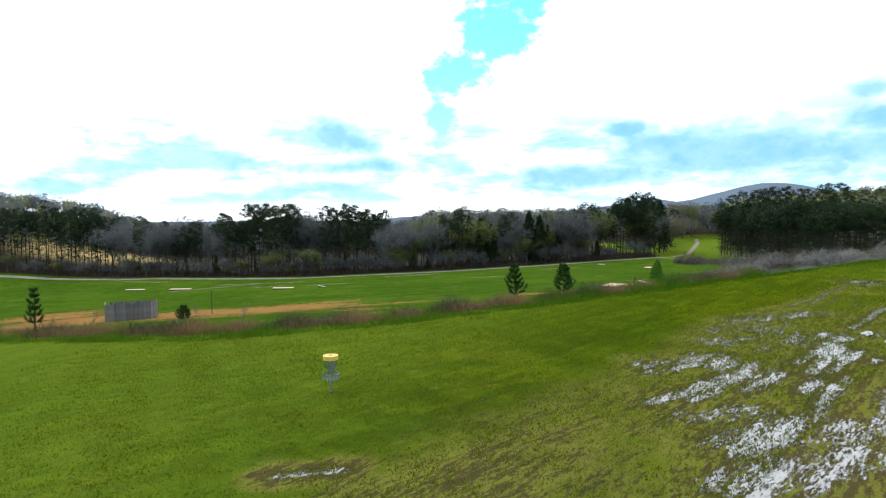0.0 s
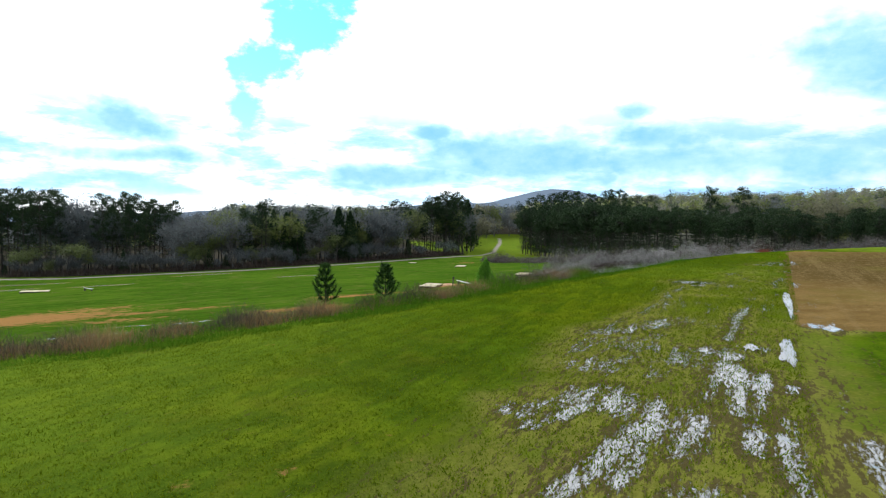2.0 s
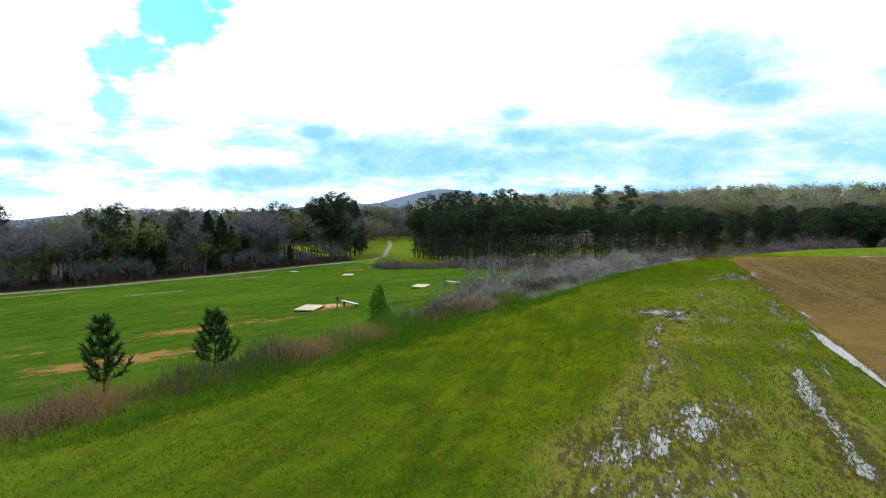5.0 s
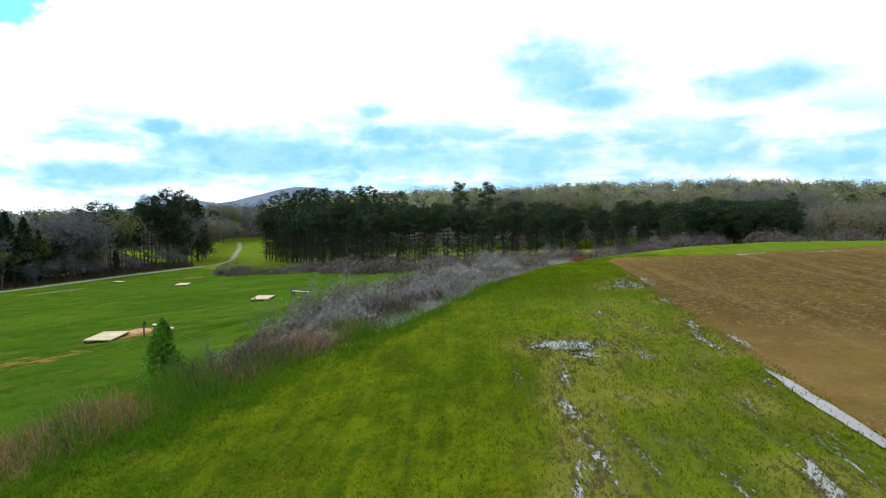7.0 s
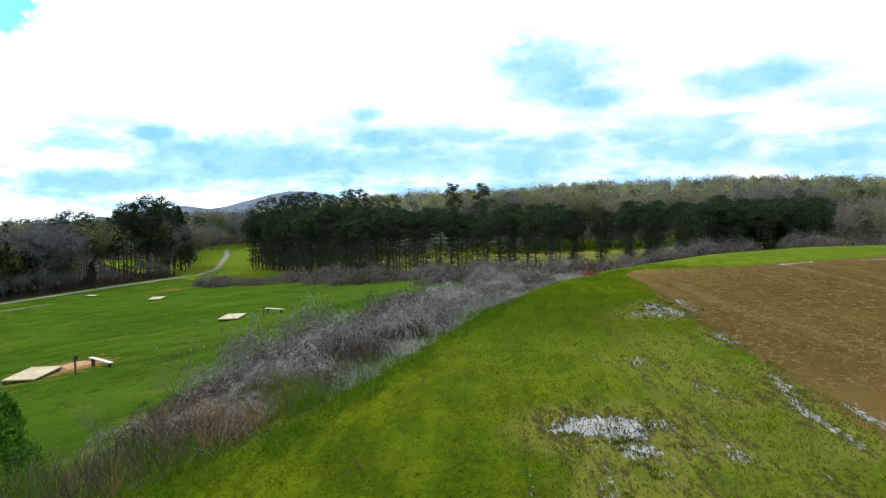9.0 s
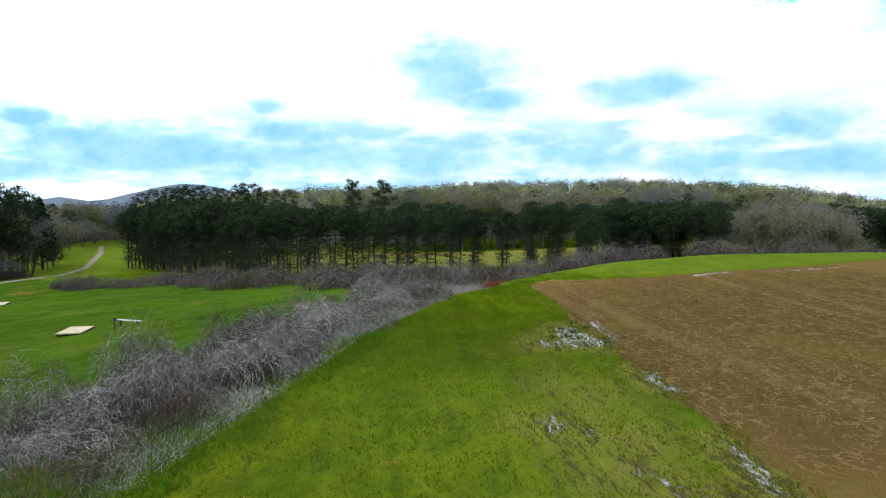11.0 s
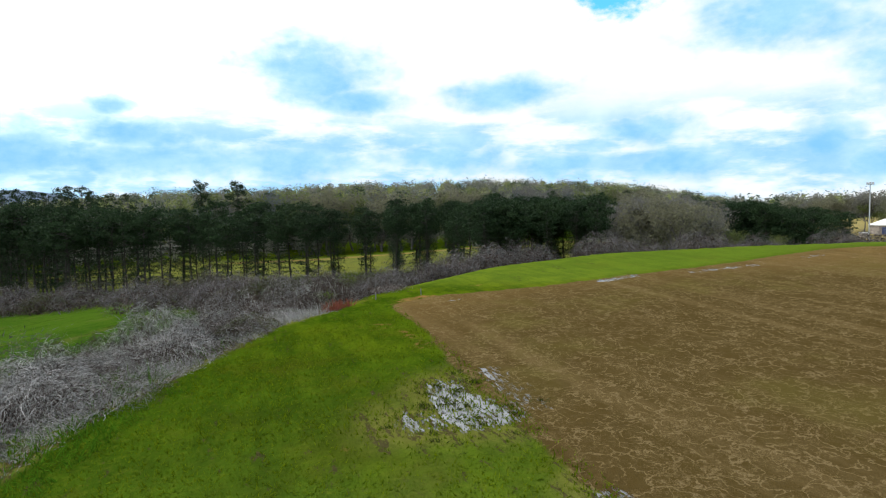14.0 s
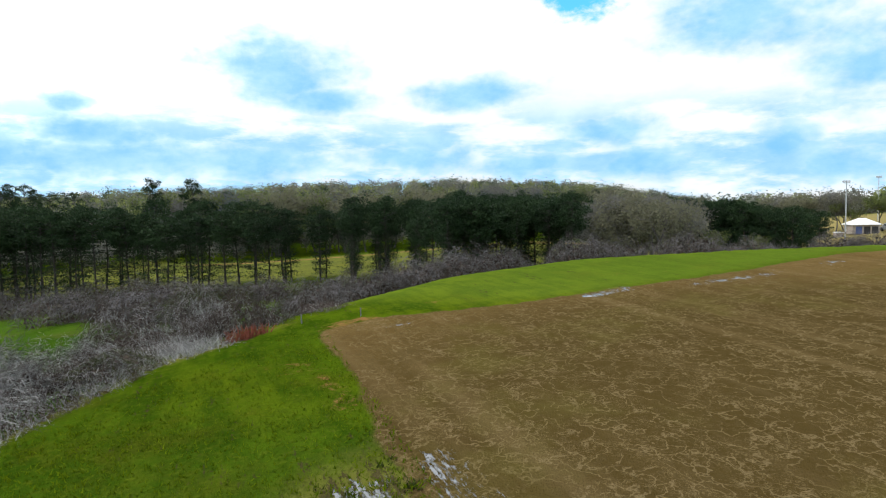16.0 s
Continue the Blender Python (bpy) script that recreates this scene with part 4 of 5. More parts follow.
# ---- woods on the hills ----
def hill_leaves(name, dark, light, trans):
    def fn(k, b, out):
        rnd = k.n("ShaderNodeNewGeometry").outputs["Random Per Island"]
        c = k.coords()
        f = k.m("ADD", k.m("MULTIPLY", rnd, 0.12), k.m("MULTIPLY", k.ramp(k.noise(c, 0.16, 3.0, 0.7), 0.3, 0.7), 0.8))
        col = k.mix(f, rgba(*dark), rgba(*light))
        k.put(b.inputs["Base Color"], col)
        k.put(b.inputs["Roughness"], 0.9)
        k.put(b.inputs["Specular IOR Level"], 0.1)
        tr = k.n("ShaderNodeBsdfTranslucent", {0: col})
        k.put(out.inputs[0], k.n("ShaderNodeMixShader", {0: trans, 1: b.outputs[0], 2: tr.outputs[0]}).outputs[0])
    return material(name, fn)


def woods(name, n, az0, az1, r0, r1, hgt, mat, label, seed, quad=0.43, per=185):
    g = np.random.default_rng(seed)
    az = np.radians(az0 + (az1 - az0) * g.random(n))
    R = r0 + (r1 - r0) * g.random(n)
    x, y = HC[0] + R * np.sin(az), HC[1] + R * np.cos(az)
    keep = to_line(LANE, x, y)[0] > 14
    x, y = x[keep], y[keep]
    z = terrain(x, y)
    m = len(x)
    h = 0.86 * hgt * (0.7 + 0.5 * g.random(m))
    c = g.normal(size=(m, per, 3))
    c /= np.linalg.norm(c, axis=2, keepdims=True) + 1e-9
    face = c.reshape(-1, 3) + g.normal(0, 0.28, (m * per, 3))
    lobes = 1 + 0.22 * np.sin(5 * c[:, :, :1] + 3 * c[:, :, 1:2] + 7 * g.random((m, 1, 1))) * np.sin(4 * c[:, :, 2:] + 6 * g.random((m, 1, 1)))
    c = c * lobes * (0.40 + 0.60 * g.random((m, per, 1)) ** 0.45)
    w = (0.27 + 0.13 * g.random(m)) * h
    c = c * np.stack([w, w, 0.46 * h], -1)[:, None, :]
    c = c + np.stack([x, y, z + 0.55 * h], -1)[:, None, :]
    v, f_ = facing(c.reshape(-1, 3), face, quad * (0.6 + 0.7 * g.random(m * per)), g)
    trunk = np.stack([np.stack([x - 0.18, y, z - 0.5], -1), np.stack([x + 0.18, y, z - 0.5], -1), np.stack([x, y, z + 0.8 * h], -1)], 1).reshape(-1, 3)
    tv = len(v)
    faces = [tuple(q) for q in f_.tolist()] + [(tv + 3 * i, tv + 3 * i + 1, tv + 3 * i + 2) for i in range(m)]
    me = mesh_from(name, np.concatenate([v, trunk]), faces, [mat, GREYBARK], [0] * len(f_) + [1] * m)
    return tagged(new(name, me), label, "woods", kind="stuff")


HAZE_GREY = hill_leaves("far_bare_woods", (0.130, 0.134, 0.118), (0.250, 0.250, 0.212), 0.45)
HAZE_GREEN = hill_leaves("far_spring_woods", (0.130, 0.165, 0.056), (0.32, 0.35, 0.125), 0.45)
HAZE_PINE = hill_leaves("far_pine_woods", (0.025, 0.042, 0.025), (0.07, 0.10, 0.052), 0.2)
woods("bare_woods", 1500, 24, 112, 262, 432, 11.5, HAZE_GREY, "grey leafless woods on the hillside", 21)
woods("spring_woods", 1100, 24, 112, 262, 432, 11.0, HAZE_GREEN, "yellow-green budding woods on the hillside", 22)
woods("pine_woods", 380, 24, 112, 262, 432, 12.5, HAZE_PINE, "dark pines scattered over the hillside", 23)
# woods behind the treeline: distance haze painted as a bluish leaf colour
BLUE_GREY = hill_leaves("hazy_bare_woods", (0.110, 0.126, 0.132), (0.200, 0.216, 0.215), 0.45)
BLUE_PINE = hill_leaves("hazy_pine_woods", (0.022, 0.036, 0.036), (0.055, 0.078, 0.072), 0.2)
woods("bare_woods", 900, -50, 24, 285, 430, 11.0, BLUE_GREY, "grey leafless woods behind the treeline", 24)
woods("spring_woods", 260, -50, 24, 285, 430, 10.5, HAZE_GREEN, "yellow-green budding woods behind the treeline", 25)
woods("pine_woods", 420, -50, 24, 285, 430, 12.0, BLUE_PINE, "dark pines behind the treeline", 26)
woods("pine_woods", 90, 62, 87, 150, 250, 9.5, HAZE_PINE, "dark pines at the foot of the hill", 28, 0.36, 200)
woods("bare_woods", 300, 24, 90, 228, 280, 9.5, HAZE_GREY, "grey leafless woods at the foot of the hill", 29, 0.5, 110)


# ---- overgrown hedge ----
def ribbons(starts, ways, lengths, widths, rng_, droop, segs=5, wander=0.25):
    """Thin bent stems, as flat strips."""
    n = len(starts)
    p, d = starts.copy(), ways / np.linalg.norm(ways, axis=1, keepdims=True)
    side = np.cross(d, rng_.normal(size=(n, 3)))
    side /= np.linalg.norm(side, axis=1, keepdims=True) + 1e-9
    rows = []
    for i in range(segs + 1):
        w = (widths * (1 - 0.75 * i / segs))[:, None] * side
        rows += [p - w, p + w]
        d = d + rng_.normal(0, wander, (n, 3)) - np.array([0, 0, 1]) * (droop * (i + 1) / segs)[:, None]
        d /= np.linalg.norm(d, axis=1, keepdims=True)
        p = p + d * (lengths / segs)[:, None]
    v = np.stack(rows, 1).reshape(-1, 3)
    k = 2 * (segs + 1)
    base = (np.arange(n) * k)[:, None, None]
    strip = np.array([[2 * i, 2 * i + 1, 2 * i + 3, 2 * i + 2] for i in range(segs)])[None]
    return v, (base + strip).reshape(-1, 4)


def shrub_mesh(r, h, stems, g, mats, dark=0.35, width=0.0095):
    """A mound of dead vines hanging over a tangle of dark stems."""
    n = int(stems * 0.42)
    an, rad = g.random(n) * 6.283, r * np.sqrt(g.random(n)) * 0.8
    st = np.stack([rad * np.cos(an), rad * np.sin(an), np.full(n, -0.1)], 1)
    wy = np.stack([np.cos(an) * 0.3, np.sin(an) * 0.3, np.ones(n)], 1) + g.normal(0, 0.22, (n, 3))
    ln = h * (0.6 + 0.75 * g.random(n)) * (1.2 - 0.5 * rad / r)
    v1, f1 = ribbons(st, wy, ln, width * (0.6 + 0.9 * g.random(n)), g, 0.7 + 1.3 * g.random(n), 3, 0.36)
    # vines over the mound, falling outwards
    m = int(stems * 3.3)
    an, u = g.random(m) * 6.283, np.sqrt(g.random(m))
    k1, k2 = g.random() * 6.283, g.random() * 6.283
    lump = 0.78 + 0.16 * np.sin(2 * an + k1) + 0.16 * np.sin(5 * u + 3 * an + k2)
    shell = 0.62 + 0.40 * g.random(m) ** 0.45
    top = h * lump * np.sqrt(np.clip(1.02 - u ** 2, 0, 1)) * shell
    rr = r * u * (0.8 + 0.25 * lump) * (0.8 + 0.22 * shell)
    st = np.stack([rr * np.cos(an), rr * np.sin(an), top], 1)
    tw = g.normal(0, 0.75, m)
    wy = np.stack([np.cos(an) - tw * np.sin(an), np.sin(an) + tw * np.cos(an), 0.55 - 1.3 * u], 1) + g.normal(0, 0.6, (m, 3))
    v2, f2 = ribbons(st, wy, (0.12 + 0.15 * g.random(m)) * h + 0.08, width * (0.45 + 0.6 * g.random(m)), g, 0.4 + 1.4 * g.random(m), 2, 0.62)
    # near-black blades added inside as the shade of the hollows
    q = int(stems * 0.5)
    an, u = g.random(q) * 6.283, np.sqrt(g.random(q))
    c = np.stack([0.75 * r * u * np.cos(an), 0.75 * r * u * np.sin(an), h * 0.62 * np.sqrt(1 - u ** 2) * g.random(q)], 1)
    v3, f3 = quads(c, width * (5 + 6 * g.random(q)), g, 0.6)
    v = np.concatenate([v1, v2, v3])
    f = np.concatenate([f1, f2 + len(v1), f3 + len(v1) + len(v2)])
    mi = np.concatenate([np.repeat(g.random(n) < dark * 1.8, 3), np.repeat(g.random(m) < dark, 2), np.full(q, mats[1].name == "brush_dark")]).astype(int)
    return mesh_from("shrub", v, f, mats, mi)


g2 = np.random.default_rng(5)
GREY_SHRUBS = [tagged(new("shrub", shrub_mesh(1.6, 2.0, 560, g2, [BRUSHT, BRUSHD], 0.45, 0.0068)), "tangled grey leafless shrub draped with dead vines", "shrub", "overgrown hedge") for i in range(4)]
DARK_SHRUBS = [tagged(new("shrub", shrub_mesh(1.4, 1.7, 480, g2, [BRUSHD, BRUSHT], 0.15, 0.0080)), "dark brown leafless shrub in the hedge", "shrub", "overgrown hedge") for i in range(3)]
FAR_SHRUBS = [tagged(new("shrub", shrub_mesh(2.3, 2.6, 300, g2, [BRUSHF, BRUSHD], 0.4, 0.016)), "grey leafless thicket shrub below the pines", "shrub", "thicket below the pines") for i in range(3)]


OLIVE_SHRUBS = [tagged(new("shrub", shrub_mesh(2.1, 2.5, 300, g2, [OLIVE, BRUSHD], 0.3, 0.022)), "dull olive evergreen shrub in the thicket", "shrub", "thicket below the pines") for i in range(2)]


def vine_mound(r, h, g):
    """A dome of pale dead vines hanging in strands over a dark hollow."""
    n = 1300
    an, u = g.random(n) * 6.283, np.sqrt(g.random(n))
    lump = 0.85 + 0.13 * np.sin(3 * an + g.random() * 6) + 0.10 * np.sin(7 * u + 2 * an)
    st = np.stack([r * u * 0.85 * np.cos(an), r * u * 0.85 * np.sin(an), h * lump * np.sqrt(1.03 - u ** 2)], 1)
    wy = np.stack([np.cos(an), np.sin(an), 0.35 - 0.5 * u], 1) + g.normal(0, 0.45, (n, 3))
    v1, f1 = ribbons(st, wy, (0.22 + 0.36 * g.random(n)) * h, 0.004 + 0.005 * g.random(n), g, 0.6 + 1.4 * g.random(n), 5, 0.55)
    # dark stems inside, whose colour also stands in for the hollow's shade
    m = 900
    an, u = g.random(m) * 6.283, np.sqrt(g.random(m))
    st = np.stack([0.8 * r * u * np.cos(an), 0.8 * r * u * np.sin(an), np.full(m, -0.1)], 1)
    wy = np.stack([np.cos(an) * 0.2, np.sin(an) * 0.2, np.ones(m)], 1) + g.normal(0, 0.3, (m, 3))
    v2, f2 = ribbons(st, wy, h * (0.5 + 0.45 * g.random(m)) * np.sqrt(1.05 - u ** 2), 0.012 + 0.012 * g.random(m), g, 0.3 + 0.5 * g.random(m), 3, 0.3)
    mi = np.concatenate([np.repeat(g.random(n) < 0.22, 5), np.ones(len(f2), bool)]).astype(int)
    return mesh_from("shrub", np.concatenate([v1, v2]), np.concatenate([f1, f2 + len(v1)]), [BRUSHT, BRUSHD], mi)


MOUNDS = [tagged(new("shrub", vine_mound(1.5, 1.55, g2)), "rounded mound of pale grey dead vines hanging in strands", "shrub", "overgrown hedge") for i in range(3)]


def bush(kind, x, y, sc, tall=1.0):
    m = spot(x, y, g2.random() * 6.283, 1.0) @ Matrix.Diagonal((sc, sc, sc * tall, 1))
    if kind.name not in used:
        used.add(kind.name)
        kind.matrix_basis = m
        return kind
    return copy_thing(kind, m @ Matrix.Diagonal((1 / kind.scale[0], 1 / kind.scale[1], 1 / kind.scale[2], 1)))


def along_hedge(x):
    return float(np.interp(x, [p[0] for p in HEDGE[:13]], [p[1] for p in HEDGE[:13]]))


for i in range(128):
    x = 23.5 + 33.5 * (i + g2.random()) / 128
    depth = g2.random()
    wide = np.interp(x, [19, 24, 30, 40, 57], [2, 5.0, 9.0, 11.5, 9])
    y = along_hedge(x) + 0.9 + wide * depth
    x2 = x - 0.35 * wide * depth
    tall = np.interp(x, [19, 24, 32, 45, 57], [0.45, 0.75, 1.0, 1.15, 1.2]) * (0.35 + 0.65 * min(1, depth * 2.5)) * (0.45 + 0.75 * g2.random()) * (1.0 + 0.45 * math.sin(x2 * 1.15 + 0.6) * math.sin(y * 0.9))
    dark = g2.random() < np.interp(x, [19, 26, 32], [0.8, 0.50, 0.46])
    kinds = OLIVE_SHRUBS if g2.random() < 0.10 else DARK_SHRUBS if dark else GREY_SHRUBS
    bush(kinds[g2.integers(2)], x2, y, (0.6 + 0.55 * g2.random()) * (0.6 if kinds is OLIVE_SHRUBS else 1.0), tall)
for i in range(24):
    x = 27.5 + 21 * (i + g2.random()) / 24
    back = 1.3 + 3.4 * g2.random()
    bush(MOUNDS[g2.integers(3)], x - 0.35 * back, along_hedge(x) + back, 0.55 + 0.65 * g2.random(), 0.75 + 0.45 * g2.random())
# the thicket between the lower field and the pines
for i in range(112):
    f = (i + g2.random()) / 112
    px = np.interp(f, [0, 0.15, 0.4, 0.7, 1], [56, 64, 70, 71, 64])
    py = np.interp(f, [0, 0.15, 0.4, 0.7, 1], [62, 73, 92, 130, 176])
    x, y = px + 15 * g2.random() ** 1.3, py + g2.normal(0, 1.5)
    bush((OLIVE_SHRUBS if g2.random() < 0.2 else FAR_SHRUBS)[g2.integers(2)], x, y, (0.75 + 0.65 * g2.random()) * (0.62 if f < 0.22 else 1.0), 0.58 + 0.4 * g2.random())
# brush along the far grass strip
STRIP = [(58, 61), (65, 58.8), (71, 54), (75, 46), (78, 38), (80, 30)]
for i in range(88):
    f = 0.99 * (i + g2.random()) / 88
    k = min(4, int(f * 5))
    u = f * 5 - k
    x = STRIP[k][0] * (1 - u) + STRIP[k + 1][0] * u + 12 * g2.random() ** 1.5
    y = STRIP[k][1] * (1 - u) + STRIP[k + 1][1] * u + 3 * g2.random()
    bush(FAR_SHRUBS[g2.integers(3)], x, y, (0.55 + 0.35 * g2.random()) * np.interp(f, [0, 0.6, 1], [1.0, 0.9, 0.55]), 0.9)
def weeds(name, n, x0, x1, back0, back1, h, mat, label, seed, width=0.012, lean=0.25, gaps=False):
    g = np.random.default_rng(seed)
    x = x0 + (x1 - x0) * g.random(n)
    clump = np.sin(x * 1.7 + seed) + np.sin(x * 0.63 + 2 * seed)
    keep = g.random(n) < np.clip(0.66 + 0.22 * clump, 0.30, 1.0) ** (1.0 if gaps else 0.0)
    x, clump = x[keep], clump[keep]
    n = len(x)
    y = np.interp(x, [p[0] for p in HEDGE[:13]], [p[1] for p in HEDGE[:13]]) + back0 + (back1 - back0) * g.random(n)
    st = np.stack([x, y, terrain(x, y) - 0.05], 1)
    wy = np.stack([g.normal(0, lean, n), g.normal(0, lean, n), np.ones(n)], 1)
    ln = h * (0.45 + 0.6 * g.random(n)) * np.clip(1 + 0.30 * clump, 0.35, 1.7)
    v, f = ribbons(st, wy, ln, width * (0.7 + 0.6 * g.random(n)), g, 0.25 + 0.2 * g.random(n), 3, 0.12)
    return tagged(new(name, mesh_from(name, v, f, [mat])), label, "weeds", kind="stuff")


weeds("dry_weeds", 28000, -60, 27, 0.6, 6.0, 0.9, WEEDS, "dry tan and brown weeds along the hedge", 31, 0.0085, 0.3, True)
weeds("rusty_weeds", 9000, -40, 27, 0.8, 5.5, 0.85, ORANGEW, "rust-brown dead weeds along the hedge", 37, 0.009, 0.3, True)
weeds("brown_stalks", 20000, -30, 31, 1.0, 5.5, 1.05, BRUSHD, "dark brown dead stalks along the hedge", 32, 0.0085, 0.3, True)
weeds("green_weeds", 32000, -60, 34, -0.7, 4.5, 0.50, WEEDG, "rank green weeds at the hedge foot", 33, 0.012, 0.5)
weeds("green_weeds", 26000, -60, 42, -1.2, 0.5, 0.26, WEEDG, "lush deep green grass along the hedge foot", 36, 0.014, 0.5)
weeds("green_weeds", 7000, 26, 47, 0.2, 6.0, 0.55, WEEDG, "green weeds growing through the dead vines", 38, 0.010, 0.5, True)
weeds("green_weeds", 11000, 8, 27, 0.4, 5.5, 0.85, WEEDG, "tall olive green weeds in the hedge", 39, 0.011, 0.4, True)
weeds("red_weeds", 260, 50.8, 52.2, 0.0, 0.7, 0.4, REDW, "reddish dead weeds at the hedge end", 34, 0.02)
weeds("grey_stalks", 24000, 26, 51, 0.1, 4.2, 0.5, BRUSHT, "grey dead vines creeping out of the hedge", 35, 0.008, 0.9)


undergrowth(26000, 61)


# ---- young trees in the hedge ----
def young_pine(h, spread, g, whorls=7, needle=0.16):
    bits = [tube([(0, 0, -0.2), (0.03 * h, 0, h * 0.5), (0, 0.02 * h, h)], [0.016 * h, 0.011 * h, 0.004 * h], 6)]
    starts, ways, size = [], [], []
    for i in range(whorls):
        f = 0.26 + 0.70 * i / (whorls - 1)
        n = 5 if i < whorls - 1 else 3
        for j in range(n):
            an = 6.283 * j / n + i * 1.1 + g.normal(0, 0.25)
            ln = spread * (1.12 - f) * (0.7 + 0.5 * g.random()) + 0.12
            b = Vector((0.02 * h, 0, h * f))
            mid = b + Vector((math.cos(an) * ln * 0.6, math.sin(an) * ln * 0.6, ln * 0.28))
            tip = mid + Vector((math.cos(an) * ln * 0.3, math.sin(an) * ln * 0.3, ln * 0.55))
            bits.append(tube([b, mid, tip], [0.006 * h, 0.005 * h, 0.003 * h], 4))
            for q in range(92):
                u = 0.25 + 0.75 * g.random()
                p = b.lerp(mid, u * 1.6) if u < 0.6 else mid.lerp(tip, (u - 0.6) / 0.4)
                starts.append(tuple(p))
                dv = (tip - b).normalized() * 0.9 + Vector(g.normal(0, 0.55, 3))
                ways.append(tuple(dv))
    for q in range(60):
        starts.append((0, 0.02 * h, h * (0.86 + 0.14 * g.random())))
        ways.append((g.normal(0, 0.5), g.normal(0, 0.5), 1.2))
    st, wy = np.array(starts), np.array(ways)
    v2, f2 = ribbons(st, wy, needle * (0.7 + 0.6 * g.random(len(st))), np.full(len(st), 0.024), g, np.zeros(len(st)), 2, 0.1)
    v, f = joined(bits)
    return mesh_from("trunk", v, f, [BARK]), mesh_from("needles", v2, f2, [YOUNG])


def young(meshes, label, m, second="needles"):
    ob = thing("young_pine" if second == "needles" else "young_tree", label, "tree")
    part("trunk", meshes[0], ob)
    part(second, meshes[1], ob)
    ob.matrix_basis = m
    return ob


g3 = np.random.default_rng(8)
young(young_pine(2.95, 0.92, g3, 6, 0.22), "young pine with upswept branches among dry weeds", spot(5.4, 46.8))
young(young_pine(2.5, 0.98, g3, 6, 0.22), "bushy young pine with upswept branches in the hedge", spot(9.1, 46.6))
young(young_pine(4.4, 0.9, g3, 6, 0.26), "slender young pine beside the hedge", spot(-39.5, 58.5))
young(young_pine(2.6, 1.0, g3, 6, 0.24), "small young pine beside the hedge", spot(-48.5, 62.5))
young(young_pine(1.7, 0.7, g3, 5, 0.26), "very small pine at the hedge foot", spot(-26.6, 62.0))
cone_tree = cedar_meshes(2.75, 0.95, g3, BRIGHT, 4200, 0.075)
cone_tree[1].name = "leaves"
young(cone_tree, "narrow young tree with bright green leaves", spot(19.25, 55.1), "leaves")
# thin leafless saplings standing over the brush
for x, y, h in [(24.5, 57.5, 3.0), (26.2, 55.0, 3.2), (29.0, 57.0, 2.6), (-24.0, 60, 2.2), (-19.5, 58, 2.0), (-36, 62, 2.4), (43.0, 66.0, 3.0), (22.0, 57.0, 1.8), (31.5, 59.5, 2.8), (33.0, 62.0, 3.2), (35.0, 60.5, 2.4), (36.5, 63.8, 3.4), (38.5, 62.0, 2.6), (40.0, 66.5, 3.3), (41.5, 64.0, 2.6), (45.0, 68.0, 3.2), (47.0, 66.0, 2.8), (49.5, 69.0, 3.4)]:
    young(bare_meshes(h, 0.5, g3, BUDS, 40, 60, None, 0.25), "thin leafless sapling standing in the hedge", spot(x, y), "crown")

# ---- materials of built things ----
WOOD = plain("weathered_planks", (0.055, 0.056, 0.060), (0.20, 0.20, 0.21), 0.85, 5.0, 0, (6, 6, 0.7), 0.01)
DECK = plain("pale_deck", (0.28, 0.235, 0.145), (0.42, 0.37, 0.25), 0.85, 3.0)
POST = plain("dark_post", (0.03, 0.025, 0.02), (0.08, 0.065, 0.05), 0.8, 8.0)
BENCHM = plain("grey_bench_wood", (0.30, 0.30, 0.29), (0.52, 0.52, 0.50), 0.8, 8.0)
YELLOW = plain("yellow_band", (0.55, 0.38, 0.05), (0.75, 0.56, 0.12), 0.5, 12.0)
GALV = plain("galvanised_steel", (0.35, 0.37, 0.40), (0.60, 0.62, 0.65), 0.4, 20.0, 0.7)
STEEL = plain("dull_steel", (0.10, 0.13, 0.17), (0.20, 0.24, 0.29), 0.5, 20.0, 0.3)
BLACK = plain("dark_opening", (0.01, 0.01, 0.012), (0.025, 0.025, 0.03), 0.6, 3.0)
WALLM = plain("beige_siding", (0.27, 0.23, 0.20), (0.37, 0.32, 0.28), 0.8, 2.0)
ROOFM = plain("pale_metal_roof", (0.55, 0.56, 0.58), (0.74, 0.74, 0.75), 0.45, 2.0)
BLUEM = plain("blue_shutter", (0.03, 0.05, 0.16), (0.06, 0.10, 0.28), 0.6, 2.0)
WHITEM = plain("white_paint", (0.62, 0.62, 0.62), (0.80, 0.80, 0.79), 0.6, 4.0)
REDB = plain("red_brick_wall", (0.25, 0.09, 0.06), (0.38, 0.16, 0.11), 0.85, 6.0)
CARP = plain("grey_car_paint", (0.22, 0.24, 0.27), (0.30, 0.32, 0.35), 0.3, 2.0)
TYRE = plain("tyre_rubber", (0.015, 0.015, 0.015), (0.03, 0.03, 0.03), 0.8, 10.0)
GLASSM = plain("dark_car_glass", (0.01, 0.012, 0.015), (0.02, 0.024, 0.03), 0.08, 3.0)
CLAYM = plain("dug_clay", (0.22, 0.11, 0.05), (0.38, 0.24, 0.13), 0.95, 4.0, 0, (1, 1, 1), 0.05)


